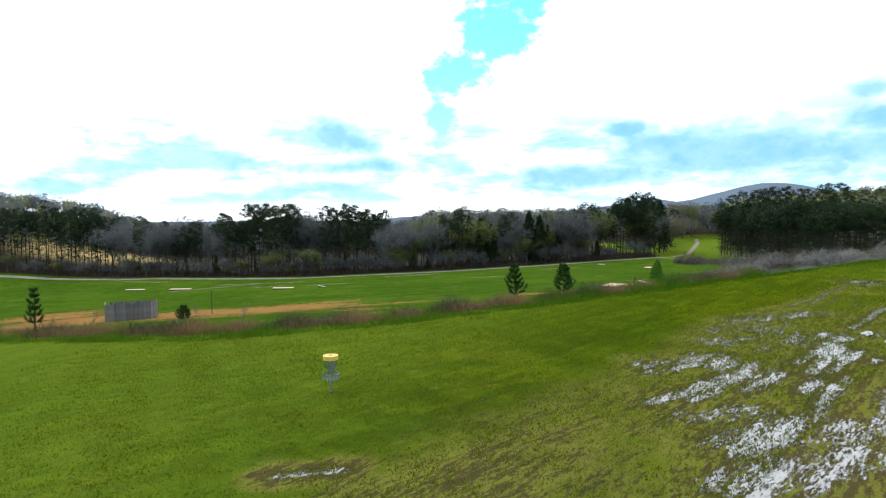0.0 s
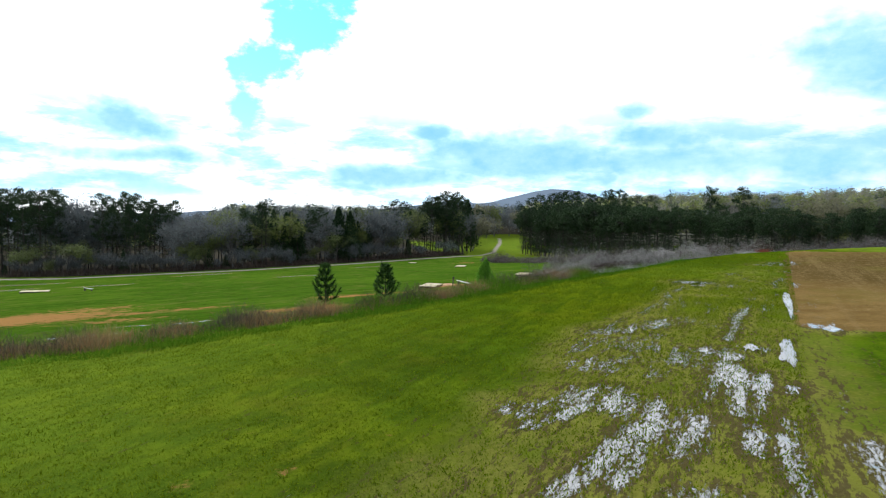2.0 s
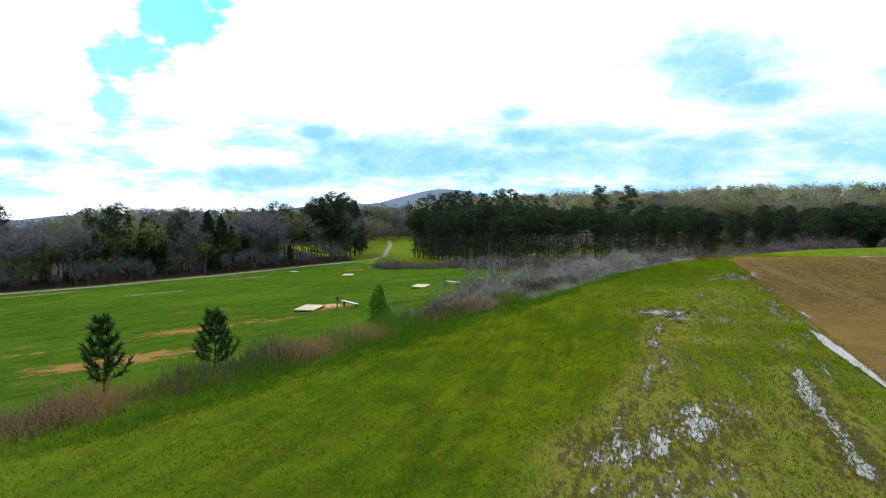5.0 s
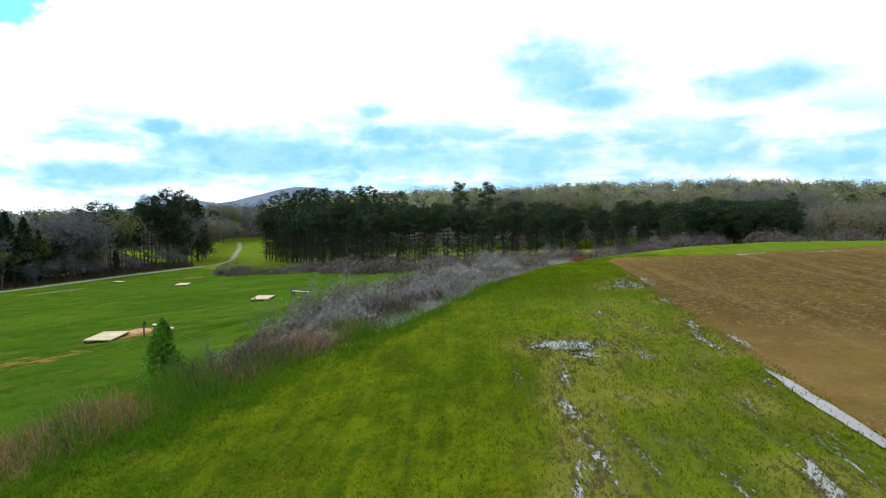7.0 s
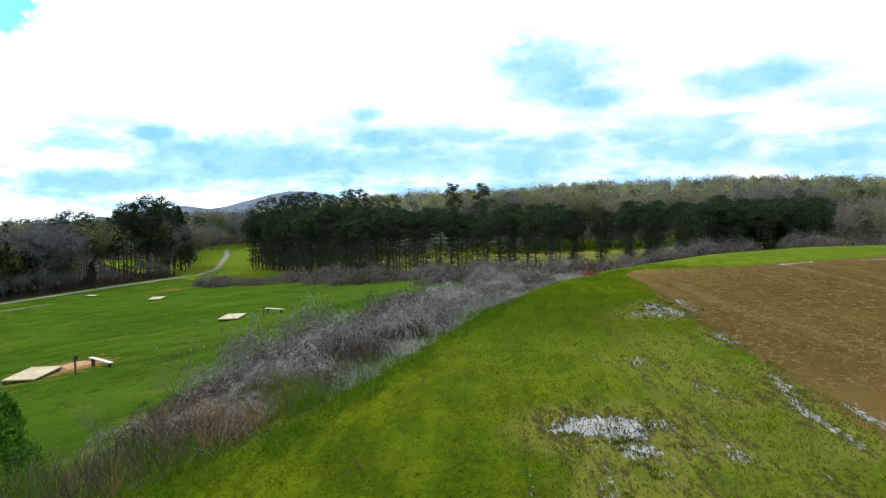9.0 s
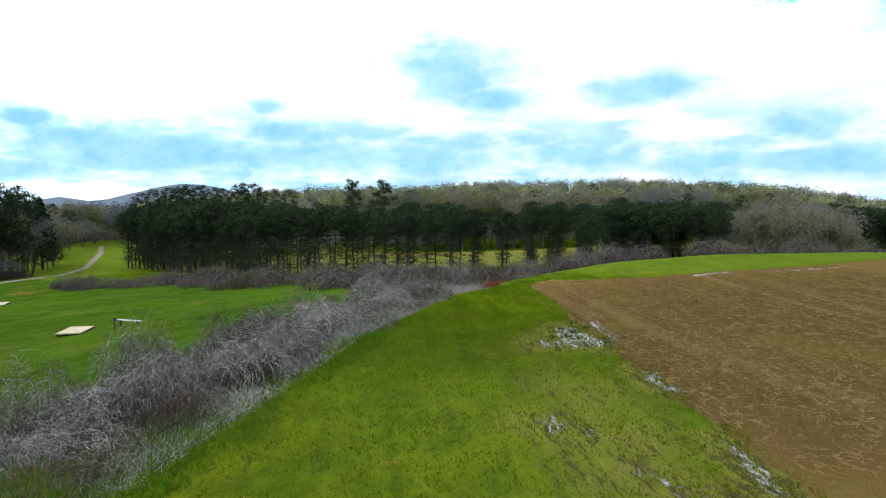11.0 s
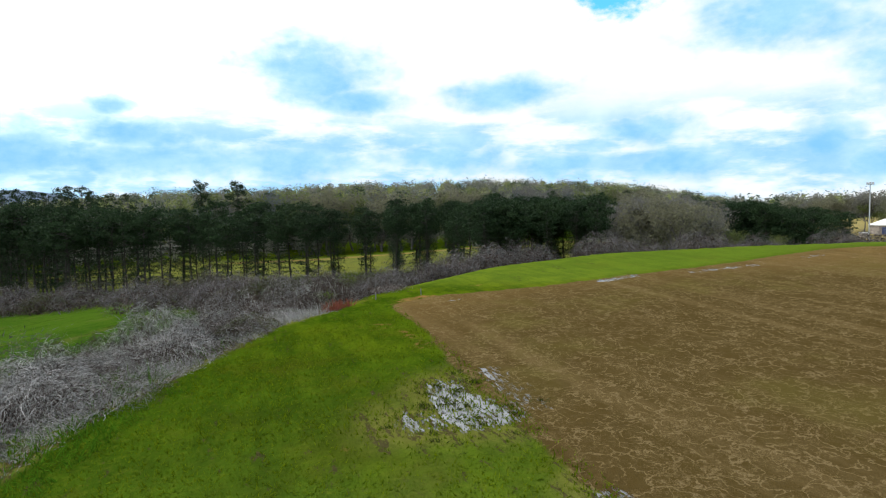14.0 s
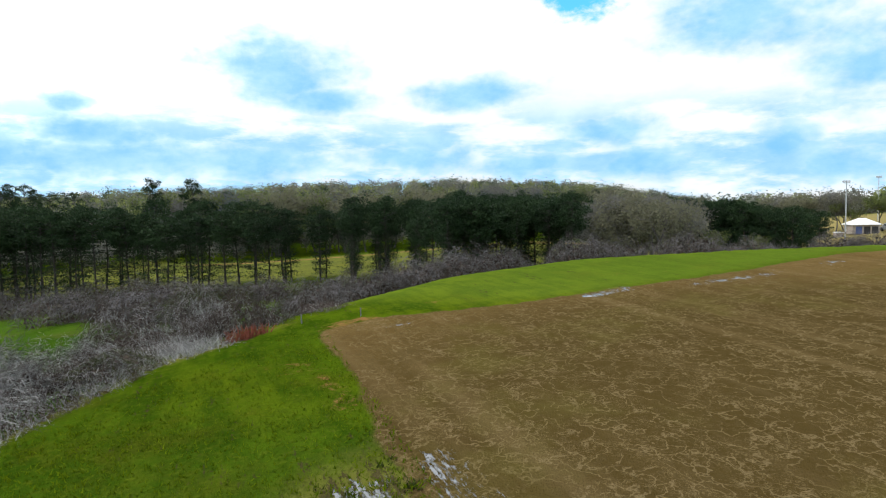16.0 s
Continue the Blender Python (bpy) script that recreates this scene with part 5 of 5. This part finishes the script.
def box(sx, sy, sz, mat, name, bevel=0.01, at=(0, 0, 0), rot=0.0):
    """A bevelled box whose base centre lies at the given place."""
    bm = bmesh.new()
    bmesh.ops.create_cube(bm, size=1.0)
    bmesh.ops.scale(bm, vec=(sx, sy, sz), verts=bm.verts)
    if bevel:
        bmesh.ops.bevel(bm, geom=bm.edges[:], offset=bevel, segments=1, affect="EDGES")
    bmesh.ops.transform(bm, matrix=Matrix.Translation(at) @ Matrix.Rotation(rot, 4, "Z") @ Matrix.Translation((0, 0, sz / 2)), verts=bm.verts)
    me = bpy.data.meshes.new(name)
    bm.to_mesh(me)
    bm.free()
    me.materials.append(mat)
    return me


def pipe(name, bits, mat):
    v, f = joined(bits)
    return mesh_from(name, v, f, [mat])


def ring(r, z, thick, n=20, sides=5):
    pts = [(r * math.cos(6.2832 * i / n), r * math.sin(6.2832 * i / n), z) for i in range(n + 1)]
    return tube(pts, [thick] * (n + 1), sides)


def disc_basket(m):
    ob = thing("disc_golf_basket", "disc golf basket with yellow top band and hanging chains", "basket")
    part("pole", pipe("pole", [tube([(0, 0, -0.1), (0, 0, 1.40)], [0.022, 0.022], 8)], STEEL), ob, "dull steel pole")
    part("base_collar", pipe("base_collar", [tube([(0, 0, -0.03), (0, 0, 0.05)], [0.06, 0.05], 10)], STEEL), ob)
    band, n = [], 28
    v = []
    for z, r in ((1.26, 0.29), (1.42, 0.29), (1.425, 0.25), (1.425, 0.08), (1.40, 0.08), (1.405, 0.275), (1.26, 0.28)):
        v += [(r * math.cos(6.2832 * i / n), r * math.sin(6.2832 * i / n), z) for i in range(n)]
    f = [(k * n + i, k * n + (i + 1) % n, (k + 1) * n + (i + 1) % n, (k + 1) * n + i) for k in range(6) for i in range(n)]
    top = part("top_band", mesh_from("top_band", v, f, [YELLOW]), ob, "yellow band with slotted top")
    slots = [([(math.cos(a - 0.04) * 0.11, math.sin(a - 0.04) * 0.11, 1.430), (math.cos(a - 0.05) * 0.23, math.sin(a - 0.05) * 0.23, 1.430), (math.cos(a + 0.05) * 0.23, math.sin(a + 0.05) * 0.23, 1.430), (math.cos(a + 0.04) * 0.11, math.sin(a + 0.04) * 0.11, 1.430)], [(0, 1, 2, 3)]) for a in [6.2832 * i / 14 for i in range(14)]]
    part("slots", pipe("slots", slots, BLACK), top, "dark slots")
    for i in range(12):
        a = 6.2832 * i / 12
        line = [(math.cos(a) * r, math.sin(a) * r, z) for r, z in ((0.26, 1.27), (0.21, 1.10), (0.13, 0.90), (0.06, 0.72))]
        part("chain", pipe("chain", [tube(line, [0.013] * 4, 5)], STEEL), ob)
    cage = [ring(0.33, 0.72, 0.011), ring(0.33, 0.60, 0.007), ring(0.31, 0.50, 0.009), ring(0.16, 0.48, 0.007)]
    for i in range(22):
        a = 6.2832 * i / 22
        cage.append(tube([(math.cos(a) * r, math.sin(a) * r, z) for r, z in ((0.33, 0.72), (0.31, 0.50), (0.16, 0.48), (0.02, 0.46))], [0.006] * 4, 4))
    part("cage", pipe("cage", cage, STEEL), ob, "wire basket")
    ob.matrix_basis = m
    return ob


disc_basket(spot(-4.38, 23.3))


def plank_screen(m):
    """Three plank walls round a square, open to the back."""
    ob = thing("plank_enclosure", "weathered grey upright plank enclosure on the lower field", "fence")
    plank = [box(0.235, 0.035, h, WOOD, "plank", 0.004) for h in (2.55, 2.62, 2.5)]

    def wall(x0, y0, x1, y1, n, drop):
        an = math.atan2(y1 - y0, x1 - x0)
        for i in range(n):
            f = (i + 0.5) / n
            p = part("plank", plank[i % 3], ob)
            p.matrix_basis = Matrix.Translation((x0 + (x1 - x0) * f, y0 + (y1 - y0) * f, -0.25 + (drop * f if n < 20 else drop))) @ Matrix.Rotation(an, 4, "Z") @ Matrix.Rotation(0.01 * math.sin(i * 7), 4, "Y")
        ln = math.hypot(x1 - x0, y1 - y0)
        for z in (0.45, 1.55):
            r = part("rail", box(ln, 0.05, 0.10, WOOD, "rail", 0.005), ob)
            r.matrix_basis = Matrix.Translation(((x0 + x1) / 2 - 0.05 * math.sin(an), (y0 + y1) / 2 + 0.05 * math.cos(an), z)) @ Matrix.Rotation(an, 4, "Z")

    wall(-2.45, 0, 2.45, 0, 20, 0)
    wall(2.5, 0.05, 3.0, 4.3, 17, -0.25)
    wall(-2.4, 4.3, 2.95, 4.35, 22, -0.25)
    for x, y in ((-2.45, 0.1), (2.4, 0.1), (2.9, 4.2)):
        part("corner_post", box(0.1, 0.1, 2.5, WOOD, "corner_post", 0.006, (x, y, -0.2)), ob)
    ob.matrix_basis = m
    return ob


plank_screen(Matrix.Translation((-37.9, 72.9, -8.05)) @ Matrix.Rotation(radians(22), 4, "Z"))


def tee_deck(cx, cy, z, ln, wd, an, legs=True):
    ob = thing("tee_pad", "pale tan tee pad on the grass" if not legs else "pale tan tee pad raised on dark legs", "tee pad", "tee pads of the lower field")
    n = 5
    for i in range(n):
        part("slab", box(ln / n - 0.02, wd, 0.10, DECK, "slab", 0.012, ((i + 0.5) * ln / n - ln / 2, 0, 0)), ob)
    part("edge_beam", box(ln, 0.08, 0.14, POST, "edge_beam", 0.008, (0, wd / 2 - 0.1, -0.145)), ob)
    part("edge_beam", box(ln, 0.08, 0.14, POST, "edge_beam", 0.008, (0, -wd / 2 + 0.1, -0.145)), ob)
    m = Matrix.Translation((cx, cy, z)) @ Matrix.Rotation(an, 4, "Z")
    for sx in (-1, 1):
        for sy in (-1, 1):
            p = m @ Vector((sx * (ln / 2 - 0.15), sy * (wd / 2 - 0.1), 0))
            drop = max(0.06, z - 0.14 - ground_z(p.x, p.y) + 0.15)
            part("leg", box(0.12, 0.12, drop, POST, "leg", 0.008, (sx * (ln / 2 - 0.15), sy * (wd / 2 - 0.1), -0.14 - drop)), ob)
    ob.matrix_basis = m
    return ob


def level(x, y, ln, wd, an):
    return max(ground_z(x + sx * ln / 2 * math.cos(an) - sy * wd / 2 * math.sin(an), y + sx * ln / 2 * math.sin(an) + sy * wd / 2 * math.cos(an)) for sx in (-1, 1) for sy in (-1, 1)) + 0.05


PADS = [(23.7, 85.2, 3.5, 2.1, 54), (43.6, 99.3, 3.3, 2.0, 50), (51.2, 151.8, 3.6, 2.2, 60), (47.5, 184.2, 2.2, 1.6, -45), (-38.2, 144.9, 4.8, 2.0, 5), (-69.3, 160.4, 5.4, 2.0, 5), (-84.0, 166.0, 5.0, 1.8, 8)]
for x, y, ln, wd, an in PADS:
    tee_deck(x, y, level(x, y, ln, wd, radians(an)), ln, wd, radians(an))


def bench(x, y, an, ln=2.6, tilt=0.0):
    ob = thing("bench", "plain grey plank bench on two posts in the grass", "bench", "benches by the tee pads")
    part("plank", box(ln, 0.32, 0.06, BENCHM, "plank", 0.008, (0, 0, 0.46)), ob)
    for s in (-1, 1):
        part("post", box(0.12, 0.24, 0.66, POST, "post", 0.008, (s * (ln / 2 - 0.3), 0, -0.2)), ob)
    ob.matrix_basis = spot(x, y, radians(an)) @ Matrix.Rotation(tilt, 4, "Y")
    return ob


bench(27.5, 83.4, -74, 2.7, 0.03)
bench(47.3, 97.0, -66, 2.5)
bench(-28.0, 140.0, -50, 3.0)


def sign_post(x, y, h, label, mat=POST, plate=True, wd=0.10):
    ob = thing("post", label, "post")
    part("shaft", box(wd, wd, h + 0.2, mat, "shaft", 0.01, (0, 0, -0.2)), ob)
    if plate:
        part("cap", box(0.26, 0.06, 0.30, mat, "cap", 0.008, (0, -0.085, h - 0.32)), ob)
    ob.matrix_basis = spot(x, y, radians(25))
    return ob


sign_post(25.7, 82.2, 1.3, "dark wooden tee sign post in the grass")
sign_post(45.6, 96.0, 1.1, "dark wooden tee sign post in the grass")
sign_post(-29.0, 76.0, 3.0, "tall dark wooden post in bare clay", POST, False)
sign_post(-44.0, 79.0, 2.2, "thin pale marker post beside the enclosure", WHITEM, False, 0.06)
sign_post(53.4, 58.6, 0.30, "short pale wooden stake at the hedge end", WOOD, False, 0.035)
sign_post(54.6, 57.0, 0.30, "short pale wooden stake at the hedge end", WOOD, False, 0.035)
mk = thing("field_marker", "white marker post on a white base", "marker")
part("base", box(0.6, 0.6, 0.18, WHITEM, "base", 0.02, (0, 0, -0.02)), mk)
part("shaft", box(0.09, 0.09, 1.3, WHITEM, "shaft", 0.01, (0, 0, 0.16)), mk)
mk.matrix_basis = spot(72.2, 90.9)
# dug earth beside the raised pad
bm = bmesh.new()
bmesh.ops.create_icosphere(bm, subdivisions=4, radius=1.0)
for v in bm.verts:
    v.co = Vector((v.co.x * 2.2, v.co.y * 1.5, max(-0.25, v.co.z * 0.22))) + Vector((0, 0, 0.12 * noise.noise(v.co * 4)))
me = bpy.data.meshes.new("clay_heap")
bm.to_mesh(me)
bm.free()
me.materials.append(CLAYM)
tagged(new("clay_heap", me), "low heap of dug reddish clay beside a tee pad", "soil").matrix_world = spot(26.4, 86.4, 0.8, 0.9, 0.7)


# ---- house, light poles and vehicles beyond the brown field ----
def sports_house(m):
    ob = thing("house", "beige low building with pale metal hip roof", "house")
    part("wall", box(6.2, 5.0, 2.3, WALLM, "wall", 0.02), ob, "beige siding wall")
    v = [(-3.5, -2.9, 2.3), (3.5, -2.9, 2.3), (3.5, 2.9, 2.3), (-3.5, 2.9, 2.3), (-0.8, 0, 3.7), (0.8, 0, 3.7), (-3.5, -2.9, 2.15), (3.5, -2.9, 2.15), (3.5, 2.9, 2.15), (-3.5, 2.9, 2.15)]
    f = [(0, 1, 5, 4), (1, 2, 5), (2, 3, 4, 5), (3, 0, 4), (9, 8, 7, 6), (0, 6, 7, 1), (1, 7, 8, 2), (2, 8, 9, 3), (3, 9, 6, 0)]
    part("roof", mesh_from("roof", v, f, [ROOFM]), ob, "pale metal roof")
    # a blue shutter, and two openings whose dark inside is a black panel
    for x, mt in ((-1.7, BLUEM), (0.2, BLACK), (2.0, BLACK)):
        part("shutter", box(1.45, 0.08, 1.7, mt, "shutter", 0.01, (x, -2.51, 0.1)), ob)
    part("gutter", box(7.0, 0.12, 0.12, WHITEM, "gutter", 0.01, (0, -2.97, 2.16)), ob)
    ob.matrix_basis = m
    return ob


sports_house(Matrix.Translation((157.0, 24.7, ground_z(157, 24.7) + 0.0)) @ Matrix.Rotation(radians(-76), 4, "Z") @ Matrix.Diagonal((0.64, 0.64, 0.70, 1)))
for x, y, s, mt, lb in ((152.5, 28.6, 0.28, WALLM, "small beige shed beside the low building"),):
    ob = thing("shed", lb, "shed")
    part("wall", box(4.0 * s, 3.0 * s, 2.6 * s, mt, "wall", 0.02), ob)
    part("roof", box(4.5 * s, 3.5 * s, 0.16, ROOFM, "roof", 0.03, (0, 0, 2.6 * s)), ob)
    ob.matrix_basis = spot(x, y, radians(-70))


def light_pole(x, y, h):
    ob = thing("light_pole", "tall pale sports field light pole", "light pole", "sports field lights")
    part("shaft", pipe("shaft", [tube([(0, 0, -0.3), (0, 0, h)], [0.10, 0.07], 8)], GALV), ob)
    part("crossarm", box(0.1, 1.0, 0.1, GALV, "crossarm", 0.01, (0, 0, h - 0.15)), ob)
    for i in (-1, 0, 1):
        part("floodlight", box(0.24, 0.3, 0.28, GALV, "floodlight", 0.03, (-0.2, i * 0.35, h - 0.02)), ob)
    ob.matrix_basis = spot(x, y, radians(-10))
    return ob


light_pole(142.5, 29.2, 8.6)
light_pole(196.0, 15.0, 9.5)


def car(x, y, an, paint, label):
    ob = thing("car", label, "car", "cars parked by the building")
    prof = [(-2.0, 0.3), (-2.05, 0.75), (-1.5, 0.85), (-0.9, 1.35), (0.6, 1.38), (1.2, 0.9), (1.95, 0.75), (2.05, 0.3)]
    n = len(prof)
    v = [(px, s * (0.82 if pz < 1.0 else 0.66), pz) for s in (-1, 1) for px, pz in prof]
    f = [tuple(range(n))[::-1], tuple(range(n, 2 * n))] + [(i, (i + 1) % n, n + (i + 1) % n, n + i) for i in range(n)]
    part("body", mesh_from("body", v, f, [paint]), ob)
    for s in (-1, 1):
        gl = [(-1.15, s * 0.80, 0.95), (-0.85, s * 0.70, 1.28), (0.55, s * 0.70, 1.30), (0.95, s * 0.80, 0.95)]
        part("side_window", mesh_from("side_window", gl, [(0, 1, 2, 3)], [GLASSM]), ob)
        for wx in (-1.25, 1.25):
            w = part("wheel", pipe("wheel", [tube([(0, -0.1, 0), (0, 0.1, 0)], [0.33, 0.33], 12), tube([(0, -0.105, 0), (0, 0.105, 0)], [0.18, 0.18], 10)], TYRE), ob)
            w.matrix_basis = Matrix.Translation((wx, s * 0.78, 0.33))
    ob.matrix_basis = spot(x, y, radians(an))
    return ob


car(156.5, 20.8, 10, CARP, "grey car parked beside the low building")
car(158.0, 17.0, 20, WHITEM, "white car parked beside the low building")
for x, y, s in ((185.4, 64.0, 0.6),):
    ob = thing("house", "white walled house half hidden behind the pines", "house", "houses behind the pines")
    part("wall", box(9 * s, 7 * s, 3.0 * s, WALLM, "wall", 0.03), ob)
    part("roof", mesh_from("roof", [(-5 * s, -4 * s, 3 * s), (5 * s, -4 * s, 3 * s), (5 * s, 4 * s, 3 * s), (-5 * s, 4 * s, 3 * s), (-5 * s, 0, 4.6 * s), (5 * s, 0, 4.6 * s)], [(0, 1, 5, 4), (2, 3, 4, 5), (0, 4, 3), (1, 2, 5), (3, 2, 1, 0)], [ROOFM]), ob)
    ob.matrix_basis = spot(x, y, 0.4 + s)


# ---- grass ----
def grass(n, x0, x1, y0, y1, hgt, mat, label, seed):
    g = np.random.default_rng(seed)
    x, y = x0 + (x1 - x0) * g.random(n), y0 + (y1 - y0) * g.random(n)
    s, p = rut_frame(x, y)
    away = np.interp(x, [q[0] for q in HEDGE[:13]], [q[1] for q in HEDGE[:13]]) - y
    patch = np.sin(x * 0.9) * np.sin(y * 0.8 + 0.3 * x) + np.sin(x * 2.3 + y) * 0.5
    edge = smooth(x0, x0 + 14, x) * smooth(y0, y0 + 5, y)
    keep = (away > 0) & (p < -4.8) & (g.random(n) < (0.75 + 0.3 * patch) * edge)
    x, y = x[keep], y[keep]
    m = len(x)
    st = np.stack([x, y, terrain(x, y) - 0.01], 1)
    tip = st + np.stack([g.normal(0, 0.045, m), g.normal(0, 0.045, m), hgt * (0.5 + 0.8 * g.random(m))], 1)
    an = g.random(m) * 6.283
    sd = np.stack([np.cos(an), np.sin(an), np.zeros(m)], 1) * (0.010 + 0.012 * g.random(m))[:, None]
    v = np.stack([st - sd, st + sd, tip], 1).reshape(-1, 3)
    me = mesh_from("grass", v, np.arange(3 * m).reshape(m, 3), [mat])
    return tagged(new("grass", me), label, "grass", kind="stuff")


GRASSM = foliage("grass_blades", (0.024, 0.058, 0.002), (0.125, 0.165, 0.006), 0.9, 0.35, 0.0)
grass(720000, -28, 52, 9, 58, 0.07, GRASSM, "short mown green grass", 41)


# ---- standing water ----
def water_mat(k, b, out):
    c = k.coords()
    k.put(b.inputs["Base Color"], k.mix(k.noise(c, 1.5, 4.0), rgba(0.10, 0.10, 0.10), rgba(0.17, 0.17, 0.17)))
    k.put(b.inputs["Roughness"], 0.12)
    k.put(b.inputs["Specular IOR Level"], 0.8)
    bump(k, b, k.noise(c, 14.0, 3.0), 0.004, 0.25)


WATER = material("puddle_water", water_mat)


def puddle(x, y, rs, rp, seed, label, turn=46.0, lift=0.02):
    g = np.random.default_rng(seed)
    n = 90
    an = np.arange(n) * 2 * math.pi / n
    ph = g.random(8) * 6.283
    rad = 1.0 + sum((0.24 / (j + 1) ** 0.75) * np.sin((j + 1) * an + ph[j]) for j in range(8))
    rad = np.maximum(0.35, rad + g.normal(0, 0.12, n))
    a = radians(turn)
    vs, fs = [(x, y)], []
    for ring_ in (0.4, 0.75, 1.0):
        u, w = rs * rad * ring_ * np.cos(an), rp * rad * ring_ * np.sin(an)
        vs += list(zip(x + u * math.cos(a) - w * math.sin(a), y + u * math.sin(a) + w * math.cos(a)))
    fs += [(0, 1 + i, 1 + (i + 1) % n) for i in range(n)]
    for r_ in range(2):
        o = 1 + r_ * n
        fs += [(o + i, o + n + i, o + n + (i + 1) % n, o + (i + 1) % n) for i in range(n)]
    v = np.array(vs)
    z = terrain(v[:, 0], v[:, 1]) + lift
    me = mesh_from("puddle", np.column_stack([v, z]), fs, [WATER])
    me.polygons.foreach_set("use_smooth", [True] * len(me.polygons))
    return tagged(new("puddle", me), label, "puddle", "puddles on the field", "structure")


def at_rut(s, p):
    return 0.72 * s / 0.9945 + 0.69 * p / 0.9945, 0.69 * s / 0.9945 - 0.72 * p / 0.9945


for i, (s_, p_, rs, rp, lb) in enumerate([(32.0, -5.35, 2.2, 0.22, "still grey puddle in a wheel rut"), (43.1, -5.15, 4.2, 0.17, "long pale puddle along the brown field"), (32.7, -6.5, 0.5, 0.22, "small still puddle in the grass")]):
    px_, py_ = at_rut(s_, p_)
    puddle(px_, py_, rs, rp, 70 + i, lb)


def tufts(n, seed):
    """Dark tussocks standing out of the shallow water."""
    g = np.random.default_rng(seed)
    s_ = np.concatenate([65.4 + 1.2 * g.normal(size=n), 51 + 1.6 * g.normal(size=n)])
    p_ = np.concatenate([-5.9 + 0.65 * g.normal(size=n), -10.4 + 0.8 * g.normal(size=n)])
    x, y = at_rut(s_, p_)
    per = 16
    c = np.repeat(np.stack([x, y, terrain(x, y) - 0.03], 1), per, axis=0)
    m = len(c)
    c[:, :2] += g.normal(0, 0.07, (m, 2))
    tip = c + np.stack([g.normal(0, 0.06, m), g.normal(0, 0.06, m), 0.04 + 0.06 * g.random(m)], 1)
    an = g.random(m) * 6.283
    sd_ = np.stack([np.cos(an), np.sin(an), np.zeros(m)], 1) * 0.02
    me = mesh_from("grass", np.stack([c - sd_, c + sd_, tip], 1).reshape(-1, 3), np.arange(3 * m).reshape(m, 3), [TUFT])
    return tagged(new("grass", me), "dark grass tussocks standing in shallow water", "grass", kind="stuff")


TUFT = foliage("wet_tussock", (0.016, 0.028, 0.005), (0.06, 0.075, 0.016), 0.8, 0.2)
tufts(42, 77)
